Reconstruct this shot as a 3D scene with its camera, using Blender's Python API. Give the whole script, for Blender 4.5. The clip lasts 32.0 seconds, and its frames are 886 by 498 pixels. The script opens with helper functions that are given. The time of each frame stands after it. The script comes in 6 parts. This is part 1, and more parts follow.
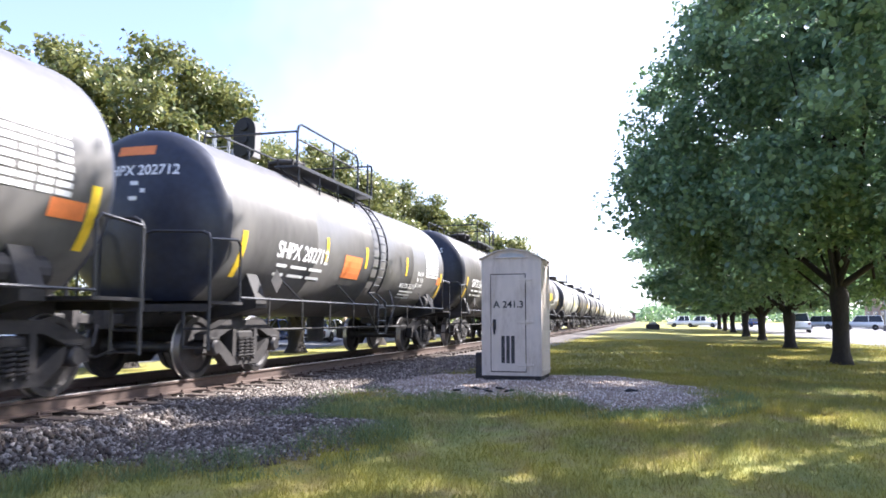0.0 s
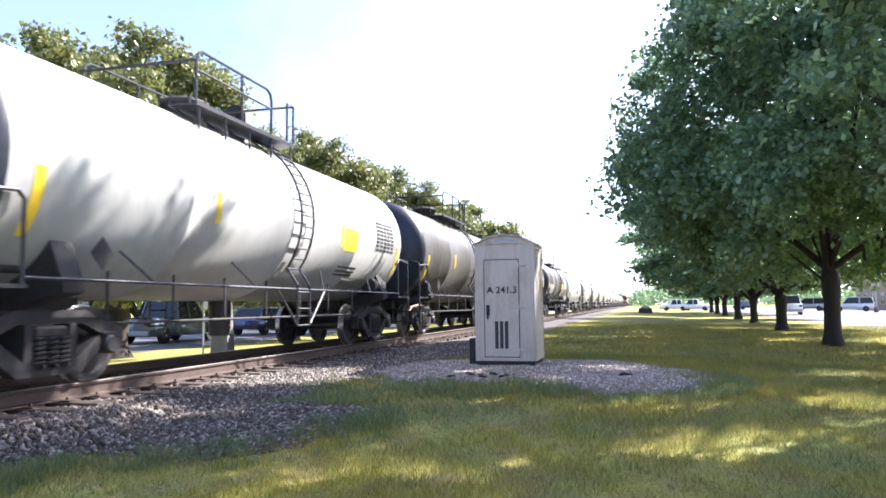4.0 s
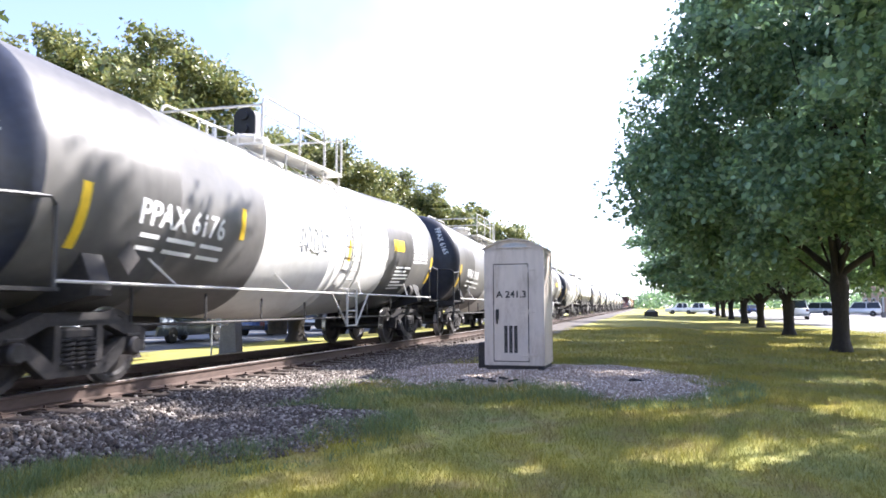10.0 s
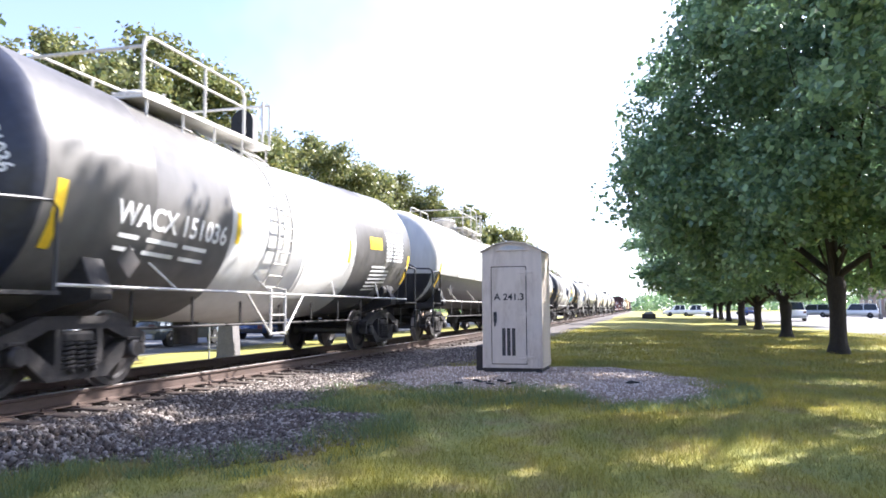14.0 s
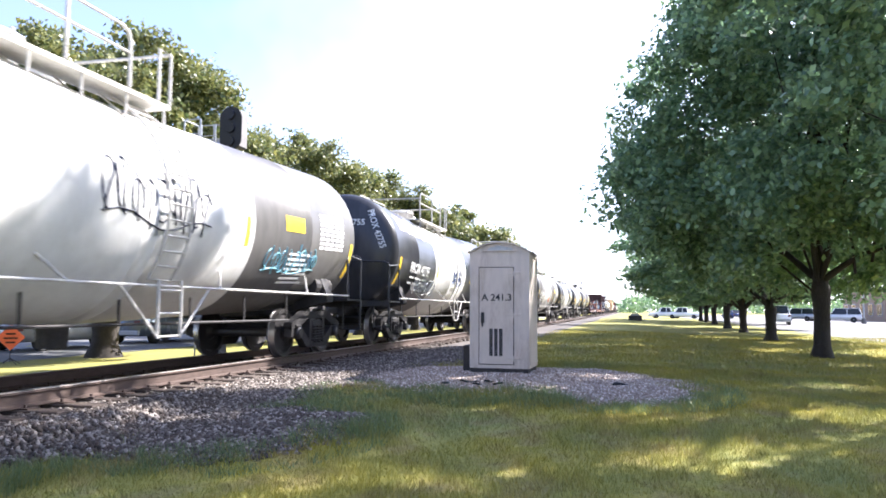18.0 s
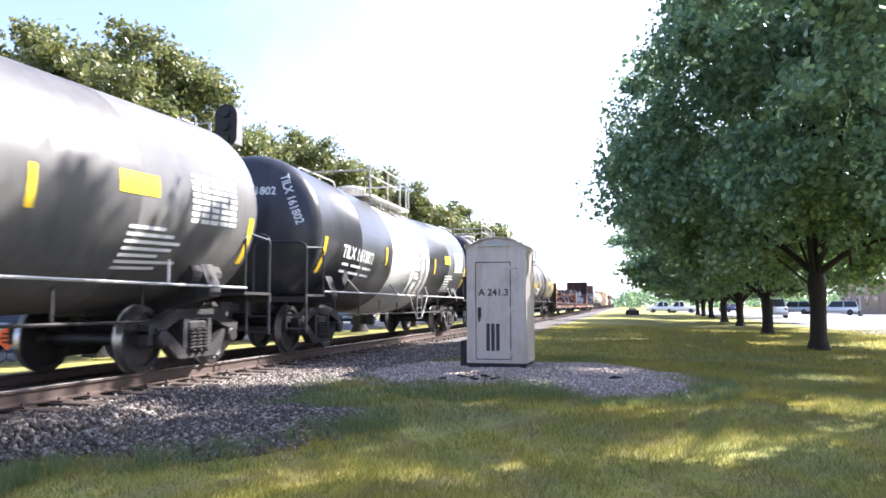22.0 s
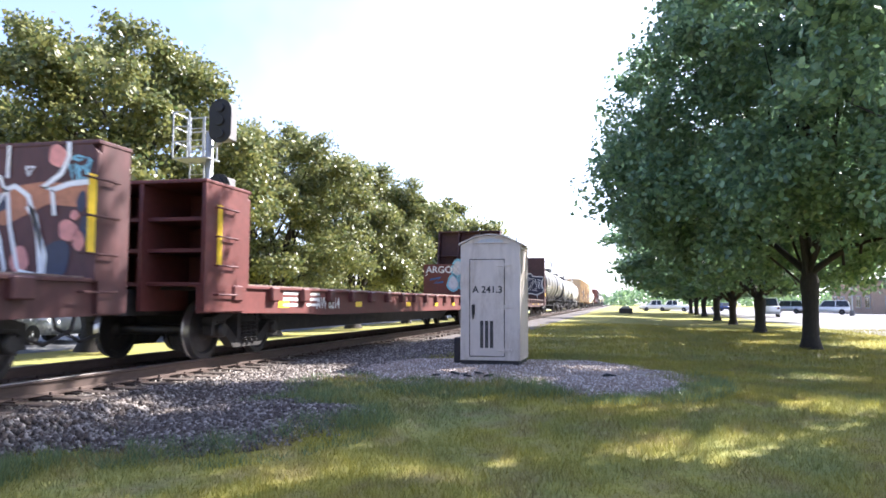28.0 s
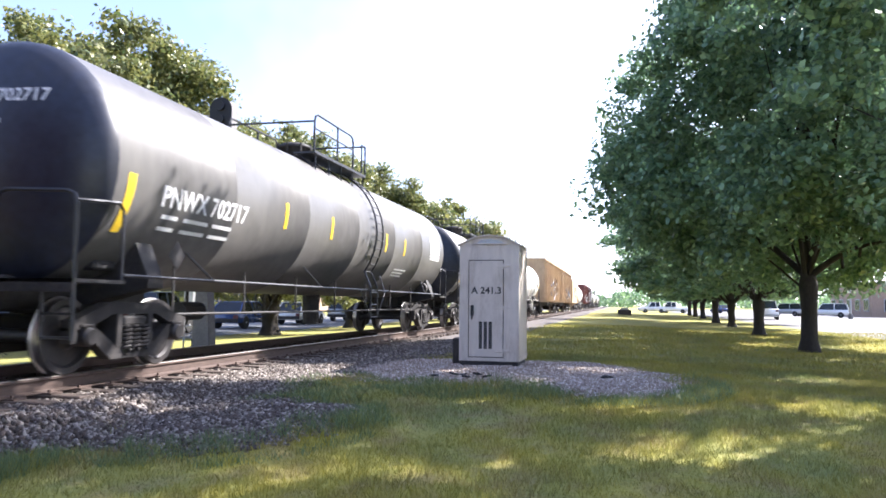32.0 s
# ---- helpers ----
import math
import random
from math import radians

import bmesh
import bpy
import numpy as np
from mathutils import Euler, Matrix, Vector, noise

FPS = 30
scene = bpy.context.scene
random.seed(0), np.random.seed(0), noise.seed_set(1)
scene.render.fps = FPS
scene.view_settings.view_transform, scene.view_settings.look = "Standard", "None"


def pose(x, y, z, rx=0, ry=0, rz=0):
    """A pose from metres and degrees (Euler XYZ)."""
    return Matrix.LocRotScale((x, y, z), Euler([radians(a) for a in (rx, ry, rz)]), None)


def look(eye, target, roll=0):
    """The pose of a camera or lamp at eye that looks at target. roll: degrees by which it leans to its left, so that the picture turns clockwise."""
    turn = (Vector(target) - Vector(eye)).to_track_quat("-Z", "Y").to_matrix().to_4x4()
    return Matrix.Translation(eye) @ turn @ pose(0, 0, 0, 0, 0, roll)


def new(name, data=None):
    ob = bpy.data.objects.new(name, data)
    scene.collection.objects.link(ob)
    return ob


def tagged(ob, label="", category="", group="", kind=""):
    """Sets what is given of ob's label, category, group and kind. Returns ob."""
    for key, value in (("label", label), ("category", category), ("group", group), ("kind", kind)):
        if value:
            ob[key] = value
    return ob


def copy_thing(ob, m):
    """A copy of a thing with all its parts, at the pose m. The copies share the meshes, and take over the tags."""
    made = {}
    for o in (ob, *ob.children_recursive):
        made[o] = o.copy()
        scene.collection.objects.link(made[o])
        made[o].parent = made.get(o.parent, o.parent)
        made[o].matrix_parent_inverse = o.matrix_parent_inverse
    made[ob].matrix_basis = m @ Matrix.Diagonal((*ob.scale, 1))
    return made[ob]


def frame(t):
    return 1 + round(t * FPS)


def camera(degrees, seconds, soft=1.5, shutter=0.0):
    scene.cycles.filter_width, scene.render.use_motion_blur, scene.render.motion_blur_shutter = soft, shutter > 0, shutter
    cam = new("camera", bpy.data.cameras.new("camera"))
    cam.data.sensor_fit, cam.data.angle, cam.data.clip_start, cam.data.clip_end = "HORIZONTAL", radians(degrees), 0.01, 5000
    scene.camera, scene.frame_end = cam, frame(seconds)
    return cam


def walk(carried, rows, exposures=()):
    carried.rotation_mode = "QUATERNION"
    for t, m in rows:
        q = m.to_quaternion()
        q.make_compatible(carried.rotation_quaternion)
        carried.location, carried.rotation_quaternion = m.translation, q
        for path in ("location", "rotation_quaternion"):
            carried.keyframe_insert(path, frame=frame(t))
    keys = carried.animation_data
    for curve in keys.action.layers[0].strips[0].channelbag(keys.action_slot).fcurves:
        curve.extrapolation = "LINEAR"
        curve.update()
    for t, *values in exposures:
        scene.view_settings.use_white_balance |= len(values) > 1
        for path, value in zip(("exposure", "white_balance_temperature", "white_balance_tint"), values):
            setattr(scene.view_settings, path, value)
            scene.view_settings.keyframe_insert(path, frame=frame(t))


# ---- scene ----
cam = camera(60.4, 32.0, soft=1.7, shutter=0.14)
# seconds, x, y, z, pitch, roll, yaw: a hand-held camera that stands beside the line
ROWS = [
    (0.0, 0.075, 0.023, 1.466, 5.31, -0.02, 14.90),
    (0.5, 0.080, 0.023, 1.472, 5.29, -0.23, 15.11),
    (1.0, 0.073, 0.028, 1.468, 5.17, -0.05, 14.94),
    (1.5, 0.077, 0.028, 1.465, 4.87, 0.49, 14.84),
    (2.0, 0.075, 0.038, 1.463, 4.88, 0.37, 14.57),
    (2.5, 0.073, 0.028, 1.470, 4.51, 0.26, 14.50),
    (3.0, 0.073, 0.032, 1.473, 4.22, 0.24, 14.48),
    (3.5, 0.068, 0.039, 1.462, 4.29, 0.34, 14.43),
    (5.5, 0.074, 0.082, 1.494, 4.18, 1.52, 14.49),
    (6.0, 0.083, 0.087, 1.509, 4.61, 1.04, 14.57),
    (6.5, 0.092, 0.085, 1.497, 4.60, 1.17, 14.91),
    (7.0, 0.074, 0.051, 1.502, 3.75, 1.67, 15.97),
    (7.5, 0.022, 0.021, 1.501, 2.97, 2.32, 14.66),
    (8.0, -0.010, 0.010, 1.509, 3.04, 1.53, 13.73),
    (8.5, -0.012, 0.018, 1.510, 3.98, 1.13, 13.84),
    (9.0, -0.007, 0.010, 1.516, 3.84, 0.89, 14.41),
    (9.5, 0.001, -0.002, 1.499, 4.23, 0.61, 14.43),
    (10.0, 0.002, -0.000, 1.508, 4.38, 0.18, 14.77),
    (10.5, 0.008, -0.010, 1.502, 4.86, -0.01, 15.07),
    (11.0, 0.001, -0.007, 1.504, 4.31, -0.08, 15.08),
    (11.5, -0.004, -0.012, 1.505, 4.38, -0.14, 14.82),
    (12.0, -0.008, 0.002, 1.504, 4.58, 0.01, 14.45),
    (12.5, -0.004, -0.006, 1.503, 4.44, -0.02, 14.48),
    (13.0, 0.000, 0.000, 1.500, 4.20, 0.00, 14.45),
    (13.5, -0.005, -0.000, 1.502, 4.23, 0.08, 14.42),
    (14.0, 0.001, -0.004, 1.509, 4.58, 0.31, 14.60),
    (14.5, -0.008, 0.012, 1.504, 4.98, 0.33, 13.68),
    (16.5, 0.002, -0.015, 1.503, 4.56, -0.12, 14.19),
    (17.0, 0.004, -0.005, 1.509, 4.51, -0.06, 13.97),
    (17.5, 0.003, -0.011, 1.513, 4.43, -0.18, 13.78),
    (18.0, -0.004, -0.008, 1.514, 4.54, -0.37, 13.64),
    (18.5, -0.006, -0.011, 1.500, 4.97, -0.30, 13.60),
    (19.0, 0.002, -0.010, 1.508, 4.66, -0.00, 13.85),
    (19.5, -0.005, -0.003, 1.501, 4.45, 0.00, 13.54),
    (20.0, 0.007, -0.008, 1.502, 4.56, -0.19, 13.99),
    (20.5, 0.008, -0.013, 1.502, 4.24, 0.22, 13.64),
    (21.0, 0.003, -0.002, 1.498, 4.26, 0.05, 13.82),
    (21.5, 0.001, 0.003, 1.498, 4.30, 0.13, 13.68),
    (22.0, 0.006, -0.008, 1.496, 4.28, 0.16, 13.45),
    (22.5, 0.001, 0.000, 1.504, 4.24, -0.07, 13.59),
    (23.0, -0.001, 0.012, 1.502, 4.39, -0.29, 13.50),
    (23.5, -0.002, 0.003, 1.503, 4.40, -0.42, 13.30),
    (24.0, -0.003, 0.000, 1.500, 4.15, -0.25, 13.00),
    (24.5, -0.009, 0.019, 1.504, 4.45, -0.31, 12.99),
    (25.0, 0.003, 0.003, 1.500, 4.91, -0.44, 13.04),
    (25.5, 0.011, -0.003, 1.499, 5.00, -0.42, 13.18),
    (27.5, 0.003, 0.003, 1.498, 4.39, -0.30, 13.11),
    (28.0, 0.001, 0.004, 1.493, 4.06, -0.21, 12.98),
    (28.5, 0.001, 0.009, 1.489, 3.90, -0.25, 13.24),
    (29.0, -0.002, 0.004, 1.492, 4.16, -0.24, 13.13),
    (29.5, 0.003, 0.003, 1.498, 3.95, -0.41, 13.14),
    (30.0, 0.010, 0.005, 1.503, 3.87, -0.35, 13.04),
    (30.5, -0.004, 0.012, 1.514, 3.61, -0.43, 13.09),
    (31.0, 0.009, 0.003, 1.499, 3.69, -0.26, 13.19),
    (31.5, 0.003, 0.005, 1.497, 3.78, -0.36, 13.07),
    (32.0, 0.003, -0.003, 1.499, 4.07, -0.63, 12.90),
]
EXPOSURES = [(0.0, 2.0, 5800, 16), (32.0, 2.0, 5800, 16)]
walk(cam, [(t, pose(x, y, z, 90 + pitch, roll, yaw)) for t, x, y, z, pitch, roll, yaw in ROWS], EXPOSURES)

# ---- light ----
SUN_DIR = Vector((0.735, 0.678, 0.0)).normalized()
SUN_ELEV = radians(42.0)
SUN_AZ = math.atan2(SUN_DIR.x, SUN_DIR.y)


def make_world():
    world = bpy.data.worlds.new("sky")
    scene.world = world
    world.use_nodes = True
    nt = world.node_tree
    nt.nodes.clear()
    out = nt.nodes.new("ShaderNodeOutputWorld")
    bg = nt.nodes.new("ShaderNodeBackground")
    sky = nt.nodes.new("ShaderNodeTexSky")
    sky.sky_type = "NISHITA"
    sky.sun_disc = False
    sky.sun_elevation = SUN_ELEV
    sky.sun_rotation = SUN_AZ
    sky.air_density = 1.0
    sky.dust_density = 0.7
    sky.ozone_density = 2.5
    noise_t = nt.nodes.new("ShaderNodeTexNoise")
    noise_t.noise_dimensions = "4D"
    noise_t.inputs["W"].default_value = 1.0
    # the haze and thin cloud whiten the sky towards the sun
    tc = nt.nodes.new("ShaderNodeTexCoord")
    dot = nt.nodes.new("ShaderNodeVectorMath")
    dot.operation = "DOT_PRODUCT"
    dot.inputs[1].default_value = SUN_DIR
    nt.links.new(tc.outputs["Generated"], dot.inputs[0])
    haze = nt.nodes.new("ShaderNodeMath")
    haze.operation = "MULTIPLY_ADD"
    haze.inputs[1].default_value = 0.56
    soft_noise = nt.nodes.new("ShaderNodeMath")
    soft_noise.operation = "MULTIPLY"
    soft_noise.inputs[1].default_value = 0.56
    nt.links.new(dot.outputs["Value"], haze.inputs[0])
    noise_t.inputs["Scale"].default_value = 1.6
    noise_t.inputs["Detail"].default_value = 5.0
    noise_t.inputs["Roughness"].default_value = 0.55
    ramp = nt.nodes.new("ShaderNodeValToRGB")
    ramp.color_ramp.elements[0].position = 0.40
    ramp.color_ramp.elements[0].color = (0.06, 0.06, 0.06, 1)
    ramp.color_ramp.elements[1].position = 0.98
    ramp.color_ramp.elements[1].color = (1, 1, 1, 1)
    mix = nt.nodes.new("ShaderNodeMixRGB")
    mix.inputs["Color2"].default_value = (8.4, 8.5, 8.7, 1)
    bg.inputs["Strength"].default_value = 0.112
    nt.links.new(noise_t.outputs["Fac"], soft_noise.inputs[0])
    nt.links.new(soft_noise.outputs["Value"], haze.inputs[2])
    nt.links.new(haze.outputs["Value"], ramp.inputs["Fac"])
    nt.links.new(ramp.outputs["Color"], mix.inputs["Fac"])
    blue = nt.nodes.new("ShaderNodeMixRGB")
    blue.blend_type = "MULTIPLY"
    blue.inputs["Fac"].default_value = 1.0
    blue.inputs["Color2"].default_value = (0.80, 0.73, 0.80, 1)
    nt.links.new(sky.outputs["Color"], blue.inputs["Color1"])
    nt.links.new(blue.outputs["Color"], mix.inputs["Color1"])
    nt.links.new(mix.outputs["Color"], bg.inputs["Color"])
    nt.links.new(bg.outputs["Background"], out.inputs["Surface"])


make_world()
sun_data = bpy.data.lights.new("sun", "SUN")
sun_data.energy = 5.0
sun_data.angle = radians(0.5)
sun_data.color = (1.0, 0.92, 0.79)
sun = new("sun", sun_data)
sun_vec = Vector((SUN_DIR.x * math.cos(SUN_ELEV), SUN_DIR.y * math.cos(SUN_ELEV), math.sin(SUN_ELEV)))
sun.matrix_world = look(sun_vec * 100, (0, 0, 0))


# ---- materials ----
def mat(name, color, rough=0.6, metal=0.0, vary=0.25, big=0.8, fine=14.0, bump=0.15, dirt=None, dirt_amount=0.5, stretch=(1, 1, 1), rand=0.0, spec=0.5, coat=0.0):
    """Paint, metal, wood or soil: a base colour with patches, fine grain, dirt and relief at real size."""
    m = bpy.data.materials.new(name)
    m.use_nodes = True
    nt = m.node_tree
    bsdf = nt.nodes["Principled BSDF"]
    tc = nt.nodes.new("ShaderNodeTexCoord")
    mp = nt.nodes.new("ShaderNodeMapping")
    mp.inputs["Scale"].default_value = stretch
    nt.links.new(tc.outputs["Object"], mp.inputs["Vector"])
    n1 = nt.nodes.new("ShaderNodeTexNoise")
    n1.inputs["Scale"].default_value = big
    n1.inputs["Detail"].default_value = 6.0
    n1.inputs["Roughness"].default_value = 0.65
    n2 = nt.nodes.new("ShaderNodeTexNoise")
    n2.inputs["Scale"].default_value = fine
    n2.inputs["Detail"].default_value = 4.0
    nt.links.new(mp.outputs["Vector"], n1.inputs["Vector"])
    nt.links.new(mp.outputs["Vector"], n2.inputs["Vector"])
    r1 = nt.nodes.new("ShaderNodeMapRange")
    r1.inputs["From Min"].default_value = 0.3
    r1.inputs["From Max"].default_value = 0.7
    r1.inputs["To Min"].default_value = 1 - vary
    r1.inputs["To Max"].default_value = 1 + vary
    nt.links.new(n1.outputs["Fac"], r1.inputs["Value"])
    r2 = nt.nodes.new("ShaderNodeMapRange")
    r2.inputs["From Min"].default_value = 0.3
    r2.inputs["From Max"].default_value = 0.7
    r2.inputs["To Min"].default_value = 1 - vary * 0.7
    r2.inputs["To Max"].default_value = 1 + vary * 0.7
    nt.links.new(n2.outputs["Fac"], r2.inputs["Value"])
    mul = nt.nodes.new("ShaderNodeMath")
    mul.operation = "MULTIPLY"
    nt.links.new(r1.outputs["Result"], mul.inputs[0])
    nt.links.new(r2.outputs["Result"], mul.inputs[1])
    last = mul.outputs[0]
    if rand:
        oi = nt.nodes.new("ShaderNodeObjectInfo")
        rr = nt.nodes.new("ShaderNodeMapRange")
        rr.inputs["To Min"].default_value = 1 - rand
        rr.inputs["To Max"].default_value = 1 + rand
        nt.links.new(oi.outputs["Random"], rr.inputs["Value"])
        m2 = nt.nodes.new("ShaderNodeMath")
        m2.operation = "MULTIPLY"
        nt.links.new(last, m2.inputs[0])
        nt.links.new(rr.outputs["Result"], m2.inputs[1])
        last = m2.outputs[0]
    vm = nt.nodes.new("ShaderNodeVectorMath")
    vm.operation = "SCALE"
    vm.inputs[0].default_value = color
    nt.links.new(last, vm.inputs["Scale"])
    col = vm.outputs["Vector"]
    if dirt:
        n3 = nt.nodes.new("ShaderNodeTexNoise")
        n3.inputs["Scale"].default_value = big * 2.3
        n3.inputs["Detail"].default_value = 8.0
        n3.inputs["Roughness"].default_value = 0.7
        nt.links.new(mp.outputs["Vector"], n3.inputs["Vector"])
        r3 = nt.nodes.new("ShaderNodeMapRange")
        r3.inputs["From Min"].default_value = 0.48
        r3.inputs["From Max"].default_value = 0.72
        r3.inputs["To Max"].default_value = dirt_amount
        nt.links.new(n3.outputs["Fac"], r3.inputs["Value"])
        mx = nt.nodes.new("ShaderNodeMixRGB")
        mx.inputs["Color2"].default_value = (*dirt, 1)
        nt.links.new(r3.outputs["Result"], mx.inputs["Fac"])
        nt.links.new(col, mx.inputs["Color1"])
        col = mx.outputs["Color"]
    nt.links.new(col, bsdf.inputs["Base Color"])
    rg = nt.nodes.new("ShaderNodeMapRange")
    rg.inputs["To Min"].default_value = max(0.03, rough - 0.12)
    rg.inputs["To Max"].default_value = min(1.0, rough + 0.12)
    nt.links.new(n1.outputs["Fac"], rg.inputs["Value"])
    nt.links.new(rg.outputs["Result"], bsdf.inputs["Roughness"])
    bsdf.inputs["Metallic"].default_value = metal
    bsdf.inputs["Specular IOR Level"].default_value = spec
    bsdf.inputs["Coat Weight"].default_value = coat
    if bump:
        bp = nt.nodes.new("ShaderNodeBump")
        bp.inputs["Strength"].default_value = bump
        bp.inputs["Distance"].default_value = 0.02
        nt.links.new(n2.outputs["Fac"], bp.inputs["Height"])
        nt.links.new(bp.outputs["Normal"], bsdf.inputs["Normal"])
    return m


def leaf_mat(name, dark, light):
    """Leaves: each one its own green, with light passing through."""
    m = bpy.data.materials.new(name)
    m.use_nodes = True
    nt = m.node_tree
    bsdf = nt.nodes["Principled BSDF"]
    out = nt.nodes["Material Output"]
    geo = nt.nodes.new("ShaderNodeNewGeometry")
    ramp = nt.nodes.new("ShaderNodeValToRGB")
    ramp.color_ramp.elements[0].color = (*dark, 1)
    ramp.color_ramp.elements[1].color = (*light, 1)
    nt.links.new(geo.outputs["Random Per Island"], ramp.inputs["Fac"])
    nt.links.new(ramp.outputs["Color"], bsdf.inputs["Base Color"])
    bsdf.inputs["Roughness"].default_value = 0.36
    bsdf.inputs["Specular IOR Level"].default_value = 0.6
    tr = nt.nodes.new("ShaderNodeBsdfTranslucent")
    nt.links.new(ramp.outputs["Color"], tr.inputs["Color"])
    mx = nt.nodes.new("ShaderNodeMixShader")
    mx.inputs["Fac"].default_value = 0.36
    nt.links.new(bsdf.outputs["BSDF"], mx.inputs[1])
    nt.links.new(tr.outputs["BSDF"], mx.inputs[2])
    nt.links.new(mx.outputs["Shader"], out.inputs["Surface"])
    return m


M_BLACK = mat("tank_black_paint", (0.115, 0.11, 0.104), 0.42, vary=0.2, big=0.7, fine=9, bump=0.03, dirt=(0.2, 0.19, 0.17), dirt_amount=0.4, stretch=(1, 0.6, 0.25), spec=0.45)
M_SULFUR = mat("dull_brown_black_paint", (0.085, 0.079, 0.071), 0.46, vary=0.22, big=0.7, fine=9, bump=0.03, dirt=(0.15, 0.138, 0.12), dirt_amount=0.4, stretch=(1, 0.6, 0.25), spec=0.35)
M_NEWBLACK = mat("glossy_black_paint", (0.035, 0.036, 0.042), 0.3, vary=0.2, big=0.6, fine=9, bump=0.02, dirt=(0.13, 0.13, 0.13), dirt_amount=0.4, stretch=(1, 0.6, 0.3))
# black head paint; its blue stands in for sky mirrored in the gloss
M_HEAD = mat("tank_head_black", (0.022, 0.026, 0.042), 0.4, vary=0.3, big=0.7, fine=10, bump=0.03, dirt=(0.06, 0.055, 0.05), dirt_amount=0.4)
M_WHITE = mat("tank_white_paint", (0.72, 0.71, 0.67), 0.35, vary=0.07, big=0.7, fine=8, bump=0.03, dirt=(0.42, 0.38, 0.32), dirt_amount=0.45, stretch=(1, 0.7, 0.22))
M_GREY = mat("tank_grey_paint", (0.42, 0.42, 0.40), 0.38, vary=0.1, big=0.7, fine=8, bump=0.03, dirt=(0.25, 0.23, 0.2), dirt_amount=0.45, stretch=(1, 0.7, 0.22))
M_CLEANWHITE = mat("white_lettering_paint", (0.78, 0.78, 0.76), 0.5, vary=0.08, bump=0)
M_YELLOW = mat("yellow_reflective_tape", (0.85, 0.58, 0.03), 0.4, vary=0.1, bump=0)
M_GOLD = mat("yellow_lettering_paint", (0.70, 0.46, 0.05), 0.5, vary=0.1, bump=0)
M_ORANGE = mat("orange_panel_paint", (0.75, 0.22, 0.06), 0.5, vary=0.12, bump=0)
M_STEEL = mat("grimy_black_steel", (0.028, 0.026, 0.026), 0.72, vary=0.35, big=2, fine=25, bump=0.2, dirt=(0.075, 0.06, 0.05), dirt_amount=0.6)
M_PIPE = mat("black_railing_paint", (0.03, 0.03, 0.034), 0.45, vary=0.3, big=2, fine=25, bump=0.05)
M_WPIPE = mat("white_railing_paint", (0.52, 0.50, 0.46), 0.45, vary=0.15, big=2, fine=25, bump=0.05, dirt=(0.3, 0.26, 0.2), dirt_amount=0.5)
M_TRUCK = mat("cast_steel_truck", (0.026, 0.023, 0.022), 0.8, vary=0.35, big=2.5, fine=30, bump=0.3, dirt=(0.055, 0.044, 0.036), dirt_amount=0.6)
M_WHEEL = mat("rolled_steel_wheel", (0.032, 0.029, 0.029), 0.5, metal=0.2, vary=0.35, big=3, fine=30, bump=0.15, dirt=(0.07, 0.055, 0.045), dirt_amount=0.6)
M_TREAD = mat("polished_wheel_rim", (0.45, 0.43, 0.42), 0.3, metal=0.9, vary=0.1, bump=0.02)
M_BLUE = mat("blue_bearing_cap", (0.05, 0.13, 0.32), 0.5, vary=0.2, bump=0.05)
M_RUST = mat("weathered_brown_steel", (0.08, 0.028, 0.027), 0.6, vary=0.25, big=0.8, fine=12, bump=0.1, dirt=(0.06, 0.034, 0.03), dirt_amount=0.7, stretch=(1, 0.7, 0.35))
M_RUSTDARK = mat("dark_brown_steel", (0.075, 0.033, 0.034), 0.65, vary=0.25, big=0.8, fine=12, bump=0.1, dirt=(0.05, 0.03, 0.03), dirt_amount=0.7)
M_REDOX = mat("red_oxide_steel", (0.13, 0.034, 0.028), 0.6, vary=0.2, big=0.8, fine=12, bump=0.1, dirt=(0.085, 0.04, 0.034), dirt_amount=0.6)
M_DECK = mat("splintered_wood_deck", (0.17, 0.12, 0.09), 0.85, vary=0.35, big=1.5, fine=18, bump=0.4, stretch=(0.3, 4, 1), rand=0.3)
M_TAN = mat("tan_hopper_paint", (0.50, 0.36, 0.22), 0.6, vary=0.15, big=0.6, fine=10, bump=0.08, dirt=(0.26, 0.17, 0.11), dirt_amount=0.7, stretch=(1, 0.8, 0.25))
M_RAIL = mat("rusty_rail_steel", (0.08, 0.053, 0.041), 0.7, vary=0.3, big=1.2, fine=30, bump=0.2, dirt=(0.08, 0.05, 0.04), dirt_amount=0.6, stretch=(1, 0.25, 1))
M_RAILTOP = mat("worn_rail_head", (0.42, 0.38, 0.35), 0.32, metal=0.85, vary=0.12, bump=0.03)
M_TIE = mat("creosote_timber", (0.075, 0.055, 0.043), 0.85, vary=0.4, big=2, fine=20, bump=0.5, stretch=(0.4, 3, 3), rand=0.25)
M_STONE = mat("ballast_stone", (0.10, 0.085, 0.075), 0.85, vary=0.3, big=3, fine=40, bump=0.4)
M_PAD = mat("pale_grey_gravel", (0.42, 0.38, 0.345), 0.85, vary=0.2, big=1.2, fine=45, bump=0.5, dirt=(0.2, 0.18, 0.16), dirt_amount=0.5)
M_CABINET = mat("cream_grey_enamel", (0.55, 0.485, 0.42), 0.42, vary=0.09, big=1.3, fine=11, bump=0.04, dirt=(0.24, 0.18, 0.125), dirt_amount=0.75, stretch=(1, 1, 0.3))
M_GALV = mat("galvanised_steel", (0.40, 0.41, 0.42), 0.5, metal=0.4, vary=0.12, big=3, fine=25, bump=0.05)
